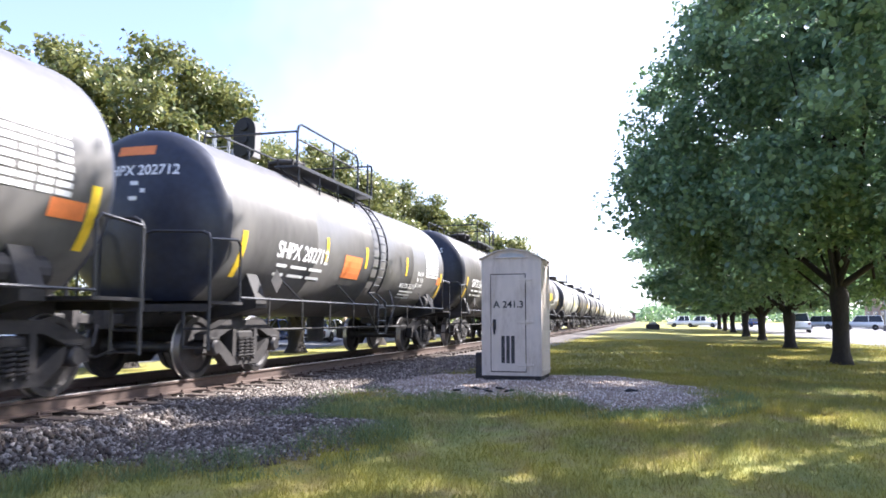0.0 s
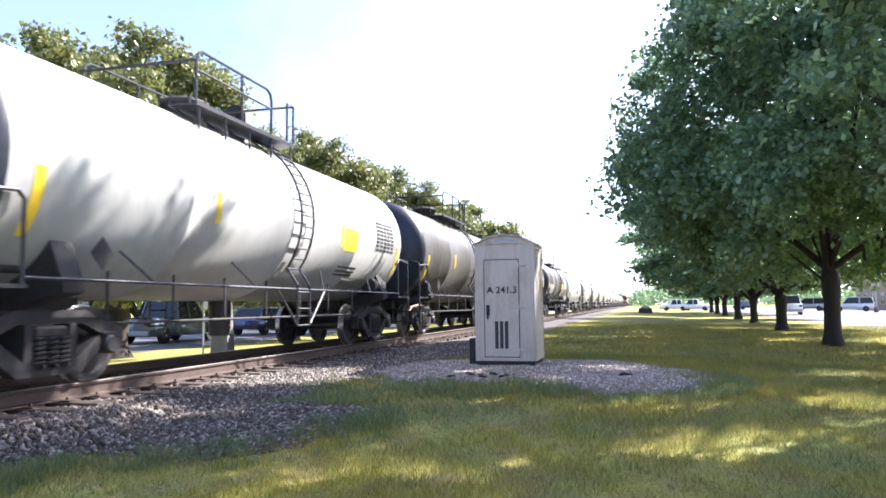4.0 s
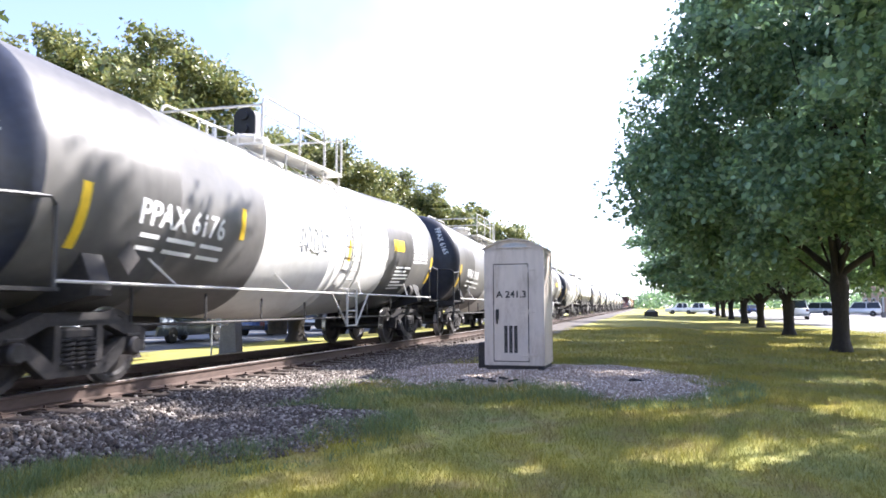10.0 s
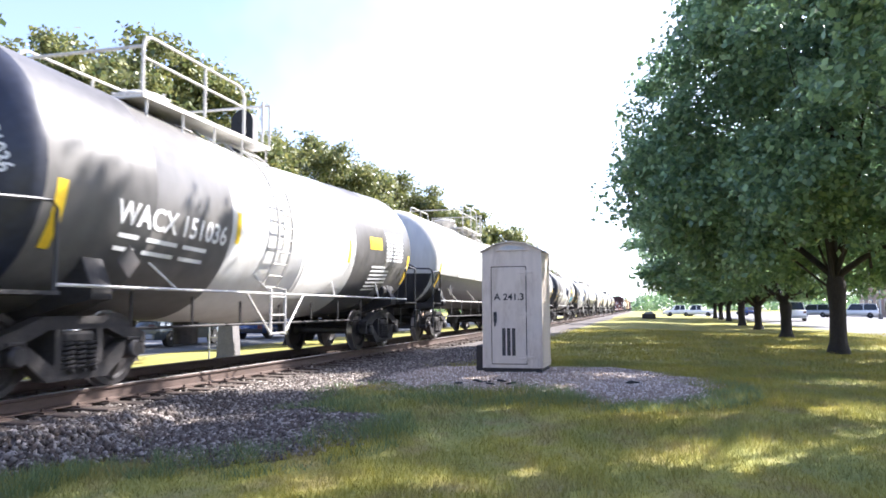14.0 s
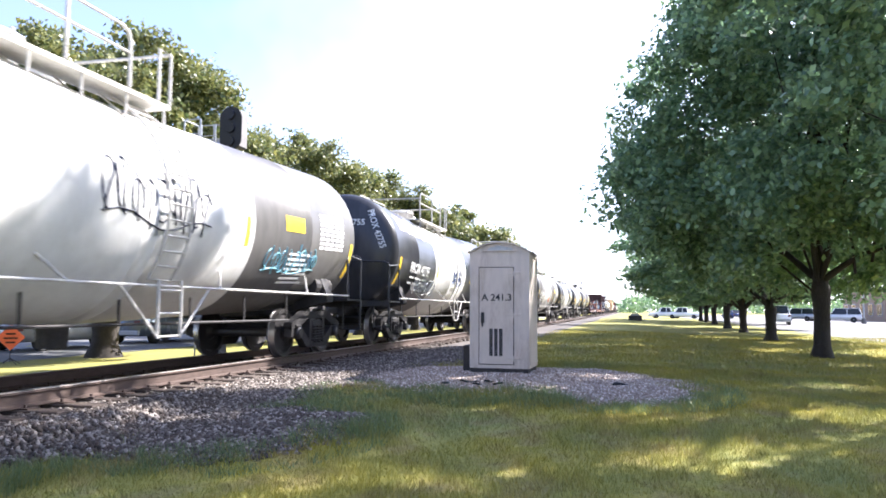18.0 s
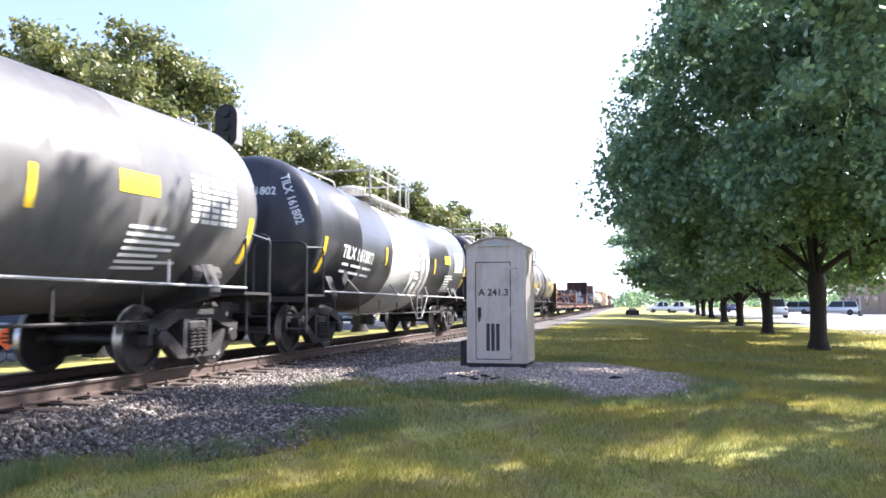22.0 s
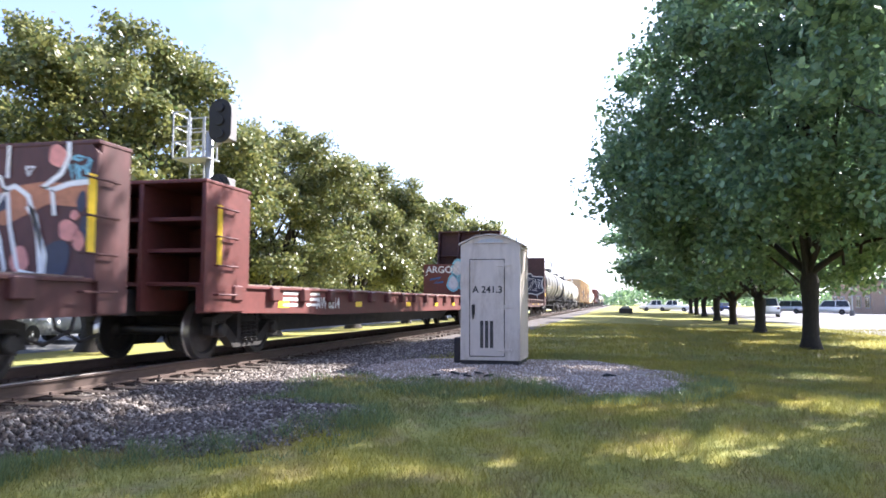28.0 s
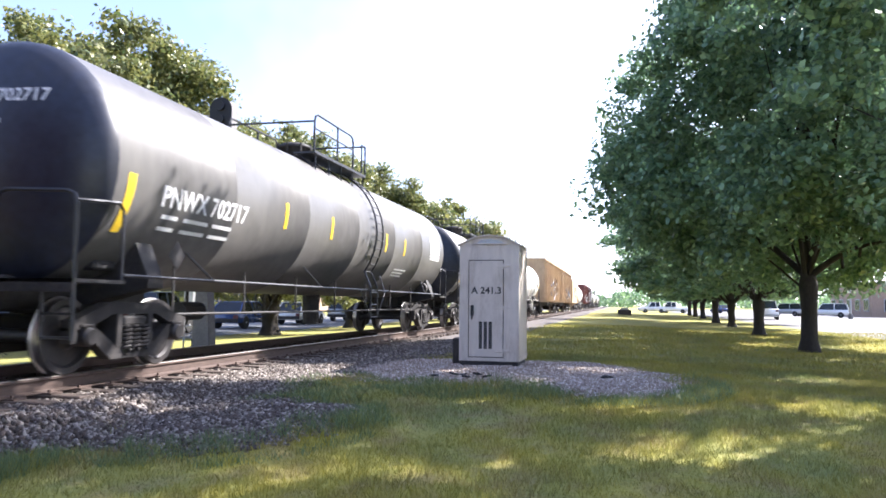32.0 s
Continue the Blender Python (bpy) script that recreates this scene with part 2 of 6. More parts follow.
M_DULL = mat("dull_grey_steel", (0.19, 0.18, 0.175), 0.7, vary=0.2, big=3, fine=20, bump=0.1)
M_DARK = mat("black_signal_paint", (0.016, 0.016, 0.02), 0.55, vary=0.2, big=3, fine=20, bump=0.05)
M_SEAM = mat("dark_gap", (0.02, 0.018, 0.016), 0.9, vary=0.1, bump=0)
M_BARK = mat("ridged_bark", (0.032, 0.026, 0.022), 0.9, vary=0.4, big=1.5, fine=14, bump=1.0, stretch=(3, 3, 0.6))
M_ASPHALT = mat("worn_asphalt", (0.13, 0.128, 0.125), 0.85, vary=0.15, big=0.3, fine=8, bump=0.2)
M_CONCRETE = mat("pale_concrete", (0.15, 0.144, 0.142), 0.8, vary=0.1, big=0.3, fine=8, bump=0.15)
M_GLASS = mat("dark_car_glass", (0.02, 0.024, 0.028), 0.08, vary=0.1, bump=0)
M_TYRE = mat("black_rubber", (0.025, 0.025, 0.025), 0.8, vary=0.2, bump=0.1)
M_SILVERPAINT = mat("silver_car_paint", (0.42, 0.44, 0.46), 0.25, metal=0.3, vary=0.03, bump=0, coat=0.5)
M_WHITEPAINT = mat("white_car_paint", (0.80, 0.80, 0.79), 0.25, vary=0.03, bump=0, coat=0.5)
M_GREYBLUE = mat("grey_blue_car_paint", (0.20, 0.235, 0.28), 0.25, metal=0.3, vary=0.03, bump=0, coat=0.5)
M_BLUEPAINT = mat("blue_car_paint", (0.04, 0.07, 0.19), 0.25, vary=0.03, bump=0, coat=0.5)
M_DARKPAINT = mat("dark_grey_car_paint", (0.06, 0.065, 0.07), 0.25, vary=0.03, bump=0, coat=0.5)
M_BRICK = mat("tan_brick_wall", (0.36, 0.26, 0.19), 0.85, vary=0.12, big=0.4, fine=6, bump=0.2)
M_REDBRICK = mat("red_brick_wall", (0.15, 0.07, 0.055), 0.85, vary=0.15, big=0.4, fine=6, bump=0.2)
M_SIGNORANGE = mat("orange_sign_vinyl", (0.85, 0.16, 0.06), 0.5, vary=0.08, bump=0.05)
M_LEAF_R = leaf_mat("dark_pear_leaf", (0.095, 0.178, 0.10), (0.27, 0.40, 0.19))
M_LEAF_L = leaf_mat("sunlit_pear_leaf", (0.075, 0.115, 0.04), (0.30, 0.29, 0.095))


def grass_mat(name, blades):
    """Lawn: green with olive and dry straw patches at two scales, the same patches for soil and blades."""
    m = bpy.data.materials.new(name)
    m.use_nodes = True
    nt = m.node_tree
    bsdf = nt.nodes["Principled BSDF"]
    tc = nt.nodes.new("ShaderNodeTexCoord")
    fac = []
    for scale, lo, hi in ((0.55, 0.34, 0.60), (2.3, 0.46, 0.66), (6.0 if blades else 30.0, 0.3, 0.7)):
        n = nt.nodes.new("ShaderNodeTexNoise")
        n.inputs["Scale"].default_value = scale
        n.inputs["Detail"].default_value = 5.0
        n.inputs["Roughness"].default_value = 0.6
        nt.links.new(tc.outputs["Object"], n.inputs["Vector"])
        r = nt.nodes.new("ShaderNodeMapRange")
        r.inputs["From Min"].default_value = lo
        r.inputs["From Max"].default_value = hi
        nt.links.new(n.outputs["Fac"], r.inputs["Value"])
        fac.append(r.outputs["Result"])
    geo = nt.nodes.new("ShaderNodeNewGeometry")

    def mixed(f, a, b):
        mx = nt.nodes.new("ShaderNodeMixRGB")
        for s, v in (("Fac", f), ("Color1", a), ("Color2", b)):
            if isinstance(v, tuple):
                mx.inputs[s].default_value = (*v, 1)
            elif isinstance(v, float):
                mx.inputs[s].default_value = v
            else:
                nt.links.new(v, mx.inputs[s])
        return mx.outputs["Color"]

    vary = geo.outputs["Random Per Island"] if blades else fac[2]
    green = mixed(vary, (0.13, 0.155, 0.05), (0.27, 0.285, 0.095))
    olive = mixed(vary, (0.235, 0.21, 0.032), (0.41, 0.36, 0.065))
    straw = mixed(vary, (0.20, 0.145, 0.07), (0.34, 0.26, 0.13))
    col = mixed(fac[1], mixed(fac[0], green, olive), mixed(0.55, mixed(fac[0], green, olive), straw))
    nt.links.new(col, bsdf.inputs["Base Color"])
    bsdf.inputs["Roughness"].default_value = 0.7 if blades else 0.95
    bsdf.inputs["Specular IOR Level"].default_value = 0.3
    if blades:
        tr = nt.nodes.new("ShaderNodeBsdfTranslucent")
        nt.links.new(col, tr.inputs["Color"])
        mx = nt.nodes.new("ShaderNodeMixShader")
        mx.inputs["Fac"].default_value = 0.4
        nt.links.new(bsdf.outputs["BSDF"], mx.inputs[1])
        nt.links.new(tr.outputs["BSDF"], mx.inputs[2])
        nt.links.new(mx.outputs["Shader"], nt.nodes["Material Output"].inputs["Surface"])
    return m


M_GRASSGROUND = grass_mat("mown_lawn", False)
M_BLADE = grass_mat("grass_blade", True)
M_TUFT = leaf_mat("long_green_grass", (0.085, 0.14, 0.055), (0.21, 0.27, 0.11))


# ---- mesh helpers ----
def mesh_ob(name, bm, material, parent=None, smooth=False):
    me = bpy.data.meshes.new(name)
    bm.to_mesh(me)
    bm.free()
    if smooth:
        me.polygons.foreach_set("use_smooth", [True] * len(me.polygons))
    for m in material if isinstance(material, (list, tuple)) else [material]:
        me.materials.append(m)
    ob = new(name, me)
    if parent is not None:
        ob.parent = parent
    return ob


def part(name, bm, material, parent, label="", smooth=False):
    ob = mesh_ob(name, bm, material, parent, smooth)
    return tagged(ob, label) if label else ob


def share(name, ob, parent, m, label=""):
    """Another object on the same mesh."""
    o = new(name, ob.data)
    o.parent = parent
    o.matrix_basis = m
    return tagged(o, label) if label else o


def thing(name, label, category, group="", kind=""):
    return tagged(new(name), label, category, group, kind)


def box(bm, x0, x1, y0, y1, z0, z1, bev=0.0, mi=0):
    vs = [bm.verts.new(p) for p in ((x0, y0, z0), (x1, y0, z0), (x1, y1, z0), (x0, y1, z0), (x0, y0, z1), (x1, y0, z1), (x1, y1, z1), (x0, y1, z1))]
    fs = [bm.faces.new([vs[i] for i in f]) for f in ((3, 2, 1, 0), (4, 5, 6, 7), (0, 1, 5, 4), (1, 2, 6, 5), (2, 3, 7, 6), (3, 0, 4, 7))]
    for f in fs:
        f.material_index = mi
    if bev:
        es = list({e for f in fs for e in f.edges})
        bmesh.ops.bevel(bm, geom=es, offset=bev, segments=1, affect="EDGES")
    return bm


def tube(bm, path, r, seg=6, caps=True):
    """A round bar along a path of points."""
    pts = [Vector(p) for p in path]
    rings = []
    up0 = None
    for i, p in enumerate(pts):
        d = (pts[min(i + 1, len(pts) - 1)] - pts[max(i - 1, 0)]).normalized()
        a = Vector((0, 0, 1)) if abs(d.z) < 0.9 else Vector((1, 0, 0))
        u = d.cross(a).normalized() if up0 is None else (up0 - d * up0.dot(d)).normalized()
        up0 = u
        w = d.cross(u)
        rr = r[i] if isinstance(r, (list, tuple)) else r
        rings.append([bm.verts.new(p + (u * math.cos(k * math.tau / seg) + w * math.sin(k * math.tau / seg)) * rr) for k in range(seg)])
    for a, b in zip(rings, rings[1:]):
        for k in range(seg):
            bm.faces.new((a[k], a[(k + 1) % seg], b[(k + 1) % seg], b[k]))
    if caps:
        bm.faces.new(rings[0][::-1])
        bm.faces.new(rings[-1])
    return bm


def lathe(bm, profile, axis="z", seg=24, centre=(0, 0, 0), caps=True, mi=0):
    """Turns a profile of (along, radius) round an axis."""
    c = Vector(centre)
    rings = []
    for a, r in profile:
        ring = []
        for k in range(seg):
            t = k * math.tau / seg
            u, w = r * math.cos(t), r * math.sin(t)
            p = {"x": (a, u, w), "y": (w, a, u), "z": (u, w, a)}[axis]
            ring.append(bm.verts.new(c + Vector(p)))
        rings.append(ring)
    for a, b in zip(rings, rings[1:]):
        for k in range(seg):
            bm.faces.new((a[k], a[(k + 1) % seg], b[(k + 1) % seg], b[k])).material_index = mi
    if caps:
        for ring, flip in ((rings[0], True), (rings[-1], False)):
            bm.faces.new(ring[::-1] if flip else ring).material_index = mi
    return bm


def prism(bm, poly, axis, a0, a1, mi=0):
    """A flat outline drawn out along an axis. axis x: (y, z); y: (x, z); z: (x, y)."""
    def at(p, a):
        return {"x": (a, p[0], p[1]), "y": (p[0], a, p[1]), "z": (p[0], p[1], a)}[axis]
    lo = [bm.verts.new(at(p, a0)) for p in poly]
    hi = [bm.verts.new(at(p, a1)) for p in poly]
    n = len(poly)
    fs = [bm.faces.new(lo[::-1]), bm.faces.new(hi)]
    for i in range(n):
        fs.append(bm.faces.new((lo[i], lo[(i + 1) % n], hi[(i + 1) % n], hi[i])))
    for f in fs:
        f.material_index = mi
    bmesh.ops.recalc_face_normals(bm, faces=fs)
    return bm


TEXT_CACHE = {}


def text_mesh(body, size, bold=0.012):
    """Flat letters in the built-in font: vertices (x, y) and faces, starting at x = 0."""
    key = (body, size, bold)
    if key not in TEXT_CACHE:
        cu = bpy.data.curves.new("lettering", "FONT")
        cu.body, cu.size, cu.resolution_u = body, size, 3
        cu.offset = bold * size
        ob = bpy.data.objects.new("lettering", cu)
        scene.collection.objects.link(ob)
        dg = bpy.context.evaluated_depsgraph_get()
        me = bpy.data.meshes.new_from_object(ob.evaluated_get(dg))
        vs = [(v.co.x, v.co.y) for v in me.vertices]
        fs = [tuple(p.vertices) for p in me.polygons]
        bpy.data.objects.remove(ob)
        bpy.data.meshes.remove(me)
        bpy.data.curves.remove(cu)
        TEXT_CACHE[key] = (vs, fs)
    return TEXT_CACHE[key]


def add_flat(bm, vs, fs, place):
    made = [bm.verts.new(place(*v)) for v in vs]
    for f in fs:
        try:
            bm.faces.new([made[i] for i in f])
        except ValueError:
            pass


def bar(bm, u0, u1, v0, v1, place, n=1):
    """A painted bar, bent with the surface."""
    for i in range(n):
        a, b = v0 + (v1 - v0) * i / n, v0 + (v1 - v0) * (i + 1) / n
        bm.faces.new([bm.verts.new(place(*p)) for p in ((u0, a), (u1, a), (u1, b), (u0, b))])


def from_arrays(name, verts, faces, material, smooth=False):
    """verts: (n, 3) array; faces: (m, k) array of vertex numbers."""
    me = bpy.data.meshes.new(name)
    n, (m, k) = len(verts), faces.shape
    me.vertices.add(n)
    me.vertices.foreach_set("co", np.asarray(verts, dtype=np.float32).ravel())
    me.loops.add(m * k)
    me.loops.foreach_set("vertex_index", faces.astype(np.int32).ravel())
    me.polygons.add(m)
    me.polygons.foreach_set("loop_start", np.arange(0, m * k, k, dtype=np.int32))
    me.polygons.foreach_set("loop_total", np.full(m, k, dtype=np.int32))
    if smooth:
        me.polygons.foreach_set("use_smooth", np.ones(m, dtype=bool))
    me.update(calc_edges=True)
    me.validate()
    for mm in material if isinstance(material, (list, tuple)) else [material]:
        me.materials.append(mm)
    return me


# ---- ground ----
TRACK_X, RAIL_Z = -6.9, 0.645


def smooth01(a, b, v):
    t = np.clip((v - a) / (b - a), 0, 1)
    return t * t * (3 - 2 * t)


def wob(x, y, s, seed=0.0):
    """A cheap smooth unevenness between about -1 and 1."""
    return (np.sin(x * s * 1.3 + seed) * np.cos(y * s * 0.9 + 1.7 * seed) + 0.6 * np.sin(x * s * 2.9 - y * s * 2.3 + 2.1 * seed) + 0.4 * np.cos(x * s * 5.3 + y * s * 4.7 + seed)) / 1.7


def ground_z(x, y):
    x, y = np.asarray(x, float), np.asarray(y, float)
    side = 1 - 0.45 * smooth01(-0.5, 5.0, x)
    z = 0.42 * smooth01(1.0, 12.0, y) * side
    z = z * smooth01(-8.0, -3.5, x) + (1 - smooth01(-8.0, -3.5, x)) * np.minimum(z + 0.02, 0.2)
    z = z - 0.22 * smooth01(-9.0, -16.0, x)
    z = z + 0.02 * wob(x, y, 0.7) * smooth01(60, 10, np.abs(x) + np.abs(y) * 0.3)
    return z


def ballast_z(x, y):
    x, y = np.asarray(x, float), np.asarray(y, float)
    d = np.abs(x - TRACK_X)
    top = RAIL_Z - 0.235
    toe = 1.65 + 0.12 * wob(x * 0, y, 1.1) + 0.05 * wob(x * 0, y, 4.0, 2.0) - 0.75 * smooth01(6.3, 4.8, y) * (x > TRACK_X)
    z = top - np.maximum(d - toe, 0) * 0.40 + 0.015 * wob(x, y, 6.0)
    spill = np.minimum(((x + 4.1) / 1.35) ** 2 + ((y - 7.3) / 1.35) ** 2, ((x + 3.25) / 0.6) ** 2 + ((y - 7.85) / 0.5) ** 2) + 0.2 * wob(x, y, 2.2, 1.0) + 0.08 * wob(x, y, 6.5, 2.0)
    apron = ((x + 5.2) / (1.1 + 0.4 * smooth01(9.5, 11.5, y) + 0.45 * smooth01(13.0, 17.0, y))) ** 2 + 0.25 * wob(x, y, 1.7, 5.0) + 0.1 * wob(x, y, 6.0, 3.0) + 1.5 * smooth01(8.4, 6.8, y)
    g = ground_z(x, y)
    return np.maximum(z, g + 0.05 * (1 - np.minimum(spill, apron)))


def pad_z(x, y):
    x, y = np.asarray(x, float), np.asarray(y, float)
    e = np.minimum(((x + 1.9) / np.where(x < -1.9, 3.8, 2.95)) ** 2 + ((y - 12.4) / 2.1) ** 2, ((x + 0.1) / 1.0) ** 2 + ((y - 10.7) / 1.1) ** 2) + 0.2 * wob(x, y, 1.9, 3.0) + 0.08 * wob(x, y, 6.0, 1.0)
    return ground_z(x, y) + 0.05 * (1.0 - e)


def grid_mesh(name, xs, ys, zf, material):
    X, Y = np.meshgrid(xs, ys)
    v = np.stack([X, Y, zf(X, Y)], -1).reshape(-1, 3)
    nx, ny = len(xs), len(ys)
    i = (np.arange(ny - 1)[:, None] * nx + np.arange(nx - 1)[None, :]).ravel()
    return from_arrays(name, v, np.stack([i, i + 1, i + nx + 1, i + nx], 1), material, True)


def spread(near, step, far, grow):
    out, v, s = [], 0.0, step
    while v < far:
        out.append(v)
        if v >= near:
            s *= grow
        v += s
    return out + [far]


_p = spread(14, 0.25, 2500, 1.18)
xs = np.array([-a for a in _p[:0:-1]] + _p)
_q = spread(26, 0.25, 2500, 1.15)
_b = spread(4, 0.5, 900, 1.25)
ys = np.array([-a for a in _b[:0:-1]] + _q)
tagged(new("ground", grid_mesh("ground", xs, ys, ground_z, M_GRASSGROUND)), "mown lawn with yellow-green and dry patches", "ground", kind="structure")


# ---- trees ----
def crown_arrays(rng, radius, z0, z1, boughs, per, leaf, subs=9, loose=1.0, cone=1.0):
    """Leaf quads: boughs fill a pear-shaped crown, each bough carries clumps, each clump its leaves."""
    h = rng.random(boughs) ** 0.9
    prof = np.sqrt(np.clip(1 - (np.abs(h - 0.38) / np.where(h > 0.38, 0.68, 0.52)) ** np.where(h > 0.38, 2.2, 2.0), 0.03, 1))
    prof = np.where(h > 0.38, prof ** cone, prof)
    ang = np.arange(boughs) * 2.39996 + rng.normal(size=boughs) * 0.35
    deep = np.sqrt(0.12 + 0.88 * rng.random(boughs))
    deep = np.where(h < 0.2, np.maximum(deep, 0.62), deep)
    rad = radius * prof * deep * (1 + 0.10 * rng.normal(size=boughs).clip(-1.6, 1.6))
    bc = np.stack([rad * np.cos(ang), rad * np.sin(ang), z0 + (z1 - z0) * h], 1)
    bs = radius * rng.uniform(0.13, 0.23, boughs)
    m = boughs * subs
    d = rng.normal(size=(m, 3)) + np.repeat(np.stack([np.cos(ang), np.sin(ang), 0.35 + 0 * ang], 1), subs, 0) * 0.7
    d /= np.linalg.norm(d, axis=1)[:, None]
    cc = np.repeat(bc, subs, 0) + d * np.repeat(bs, subs)[:, None] * rng.uniform(0.45, 1.1, m)[:, None] * np.array([1, 1, 0.75])
    cs = np.repeat(bs, subs) * rng.uniform(0.2, 0.42, m) * loose
    n = m * per
    off = np.clip(rng.normal(size=(n, 3)), -1.7, 1.7) * np.repeat(cs, per)[:, None] * np.array([1, 1, 0.7])
    p = np.repeat(cc, per, 0) + off
    nrm = rng.normal(size=(n, 3)) + np.array([0, 0, 0.8]) + 0.6 * np.repeat(d, per, 0)
    nrm /= np.linalg.norm(nrm, axis=1)[:, None]
    a = np.cross(nrm, rng.normal(size=(n, 3)))
    a /= np.linalg.norm(a, axis=1)[:, None]
    b = np.cross(nrm, a)
    s = leaf * (0.6 + 0.8 * rng.random(n))[:, None]
    v = np.stack([p - a * s, p + b * s * 0.62, p + a * s, p - b * s * 0.62], 1).reshape(-1, 3)
    f = np.arange(n * 4).reshape(-1, 4)
    return v, f, bc


def tree_meshes(seed, height, radius, z0, trunk_r, boughs, per, leaf, leaf_material, fork=1.9, loose=1.0, cone=1.0):
    rng = np.random.default_rng(seed)
    v, f, centres = crown_arrays(rng, radius, z0, height, boughs, per, leaf, 9, loose, cone)
    crown = from_arrays("crown", v, f, leaf_material)
    bm = bmesh.new()
    tube(bm, [(0, 0, -0.25), (0, 0, 0.05), (0.01, 0, 0.35), (0.03, 0.02, fork * 0.6), (0.02, 0.0, fork), (0.0, 0.05, fork + 0.6)],
         [trunk_r * 1.9, trunk_r * 1.45, trunk_r * 1.05, trunk_r * 0.98, trunk_r * 1.2, trunk_r * 0.6], 14)
    picks = rng.choice(len(centres), 34, replace=len(centres) < 34)
    for k, i in enumerate(picks):
        c = Vector(centres[i])
        base = Vector((0.0, 0.0, fork - 0.25 + 0.5 * rng.random()))
        if k > 11:
            base = base.lerp(Vector(centres[picks[k % 12]]), 0.25 + 0.4 * rng.random())
        mid = base.lerp(c, 0.45) + Vector((0, 0, 0.10 * (c - base).length))
        r = trunk_r * (0.5 if k < 8 else 0.2)
        tube(bm, [base, base.lerp(mid, 0.5) + Vector(rng.normal(size=3) * 0.05), mid, mid.lerp(c, 0.6), c], [r, r * 0.8, r * 0.6, r * 0.35, r * 0.1], 6, False)
    me = bpy.data.meshes.new("trunk")
    bm.to_mesh(me)
    bm.free()
    me.polygons.foreach_set("use_smooth", [True] * len(me.polygons))
    me.materials.append(M_BARK)
    return me, crown


def plant(meshes, x, y, turn, scale, label, group, wide=1.0):
    t = thing("tree", label, "tree", group)
    t.matrix_basis = pose(x, y, float(ground_z(x, y)), 0, 0, turn) @ Matrix.Diagonal((scale * wide, scale * wide, scale, 1))
    for name, me in zip(("trunk", "crown"), meshes):
        o = new(name, me)
        o.parent = t
    return t


BIG = tree_meshes(11, 12.9, 5.5, 2.3, 0.215, 225, 100, 0.085, M_LEAF_R, 1.9, 1.0, 3.8)
RIGHT = [tree_meshes(s, 9.8, 5.1, 2.75, 0.19, 108, 92, 0.1, M_LEAF_R, 1.6) for s in (12,)]
WIDE = tree_meshes(15, 15.2, 5.3, 3.2, 0.26, 140, 100, 0.078, M_LEAF_R, 1.8, 0.85)
SHADY = tree_meshes(14, 9.6, 5.0, 3.4, 0.25, 34, 110, 0.10, M_LEAF_R, 1.6, 0.85)
RIGHT_FAR = tree_meshes(13, 9.0, 5.2, 2.2, 0.17, 80, 36, 0.16, M_LEAF_R, 1.6, 1.15)
LEFT = [tree_meshes(s, 8.9, 4.4, 1.9, 0.36, 98, 95, 0.078, M_LEAF_L, 1.2, 1.0) for s in (21, 22)]
LEFT_FAR = tree_meshes(23, 9.0, 4.3, 1.9, 0.27, 80, 36, 0.15, M_LEAF_L, 1.5, 1.15)
for k, (x, y, s) in enumerate(((5.27, 23.43, 1.0), (6.06, 35.99, 0.86), (6.79, 49.5, 0.9), (7.25, 61.1, 1.0), (8.3, 80.2, 1.0), (8.75, 92.6, 1.0), (9.2, 105.0, 1.0), (8.0, 14.7, 1.0), (12.6, 9.6, 1.08), (12.6, -3.5, 1.0))):
    src = BIG if k == 0 else RIGHT[0] if k == 1 else RIGHT_FAR if k < 7 else WIDE if k == 7 else SHADY
    plant(src, x, y, 37 * k, s, "broad pear tree with dark green leaves and a short trunk", "trees on the lawn", 1.0 if k in (0, 7, 8, 9) else 1.36)
for k, (x, y, s) in enumerate(((-15.8, 8.6, 1.05), (-15.8, 20.6, 1.07), (-15.2, 31.7, 1.0), (-15.2, 42.5, 1.03), (-15.2, 54.0, 1.05), (-15.2, 66.0, 1.1), (-15.2, 78.0, 1.05), (-15.2, 90.0, 1.0))):
    src = LEFT[k % 2] if y < 50 else LEFT_FAR
    plant(src, x, y, 53 * k, s, "pear tree with sunlit yellow-green leaves beside the street", "trees along the street")
for k, (x, y) in enumerate(((-37, 30), (-38, 39), (-36.5, 50), (-38, 62), (-37, 75), (-38, 90), (-36, 108))):
    plant(LEFT_FAR, x, y, 71 * k, 0.52 + 0.05 * (k % 3), "small leafy tree on the far side of the street", "trees across the street", 1.4)


# ---- track ----
track = thing("railway_track", "single track of rusty rails on dark timber ties in stone ballast", "track", kind="structure")
RAIL_PROFILE = [(-0.07, 0), (0.07, 0), (0.07, 0.012), (0.012, 0.03), (0.012, 0.125), (0.036, 0.138), (0.036, 0.162), (0.028, 0.17), (-0.028, 0.17), (-0.036, 0.162), (-0.036, 0.138), (-0.012, 0.125), (-0.012, 0.03), (-0.07, 0.012)]
for sx in (0.7535, -0.7535):
    bm = bmesh.new()
    prism(bm, [(p[0], p[1]) for p in RAIL_PROFILE], "y", -80, 700)
    for f in bm.faces:
        if f.normal.z > 0.5 and f.calc_center_median().z > 0.165:
            f.material_index = 1
    r = part("rail", bm, [M_RAIL, M_RAILTOP], track)
    r.location = (TRACK_X + sx, 0, RAIL_Z - 0.17)

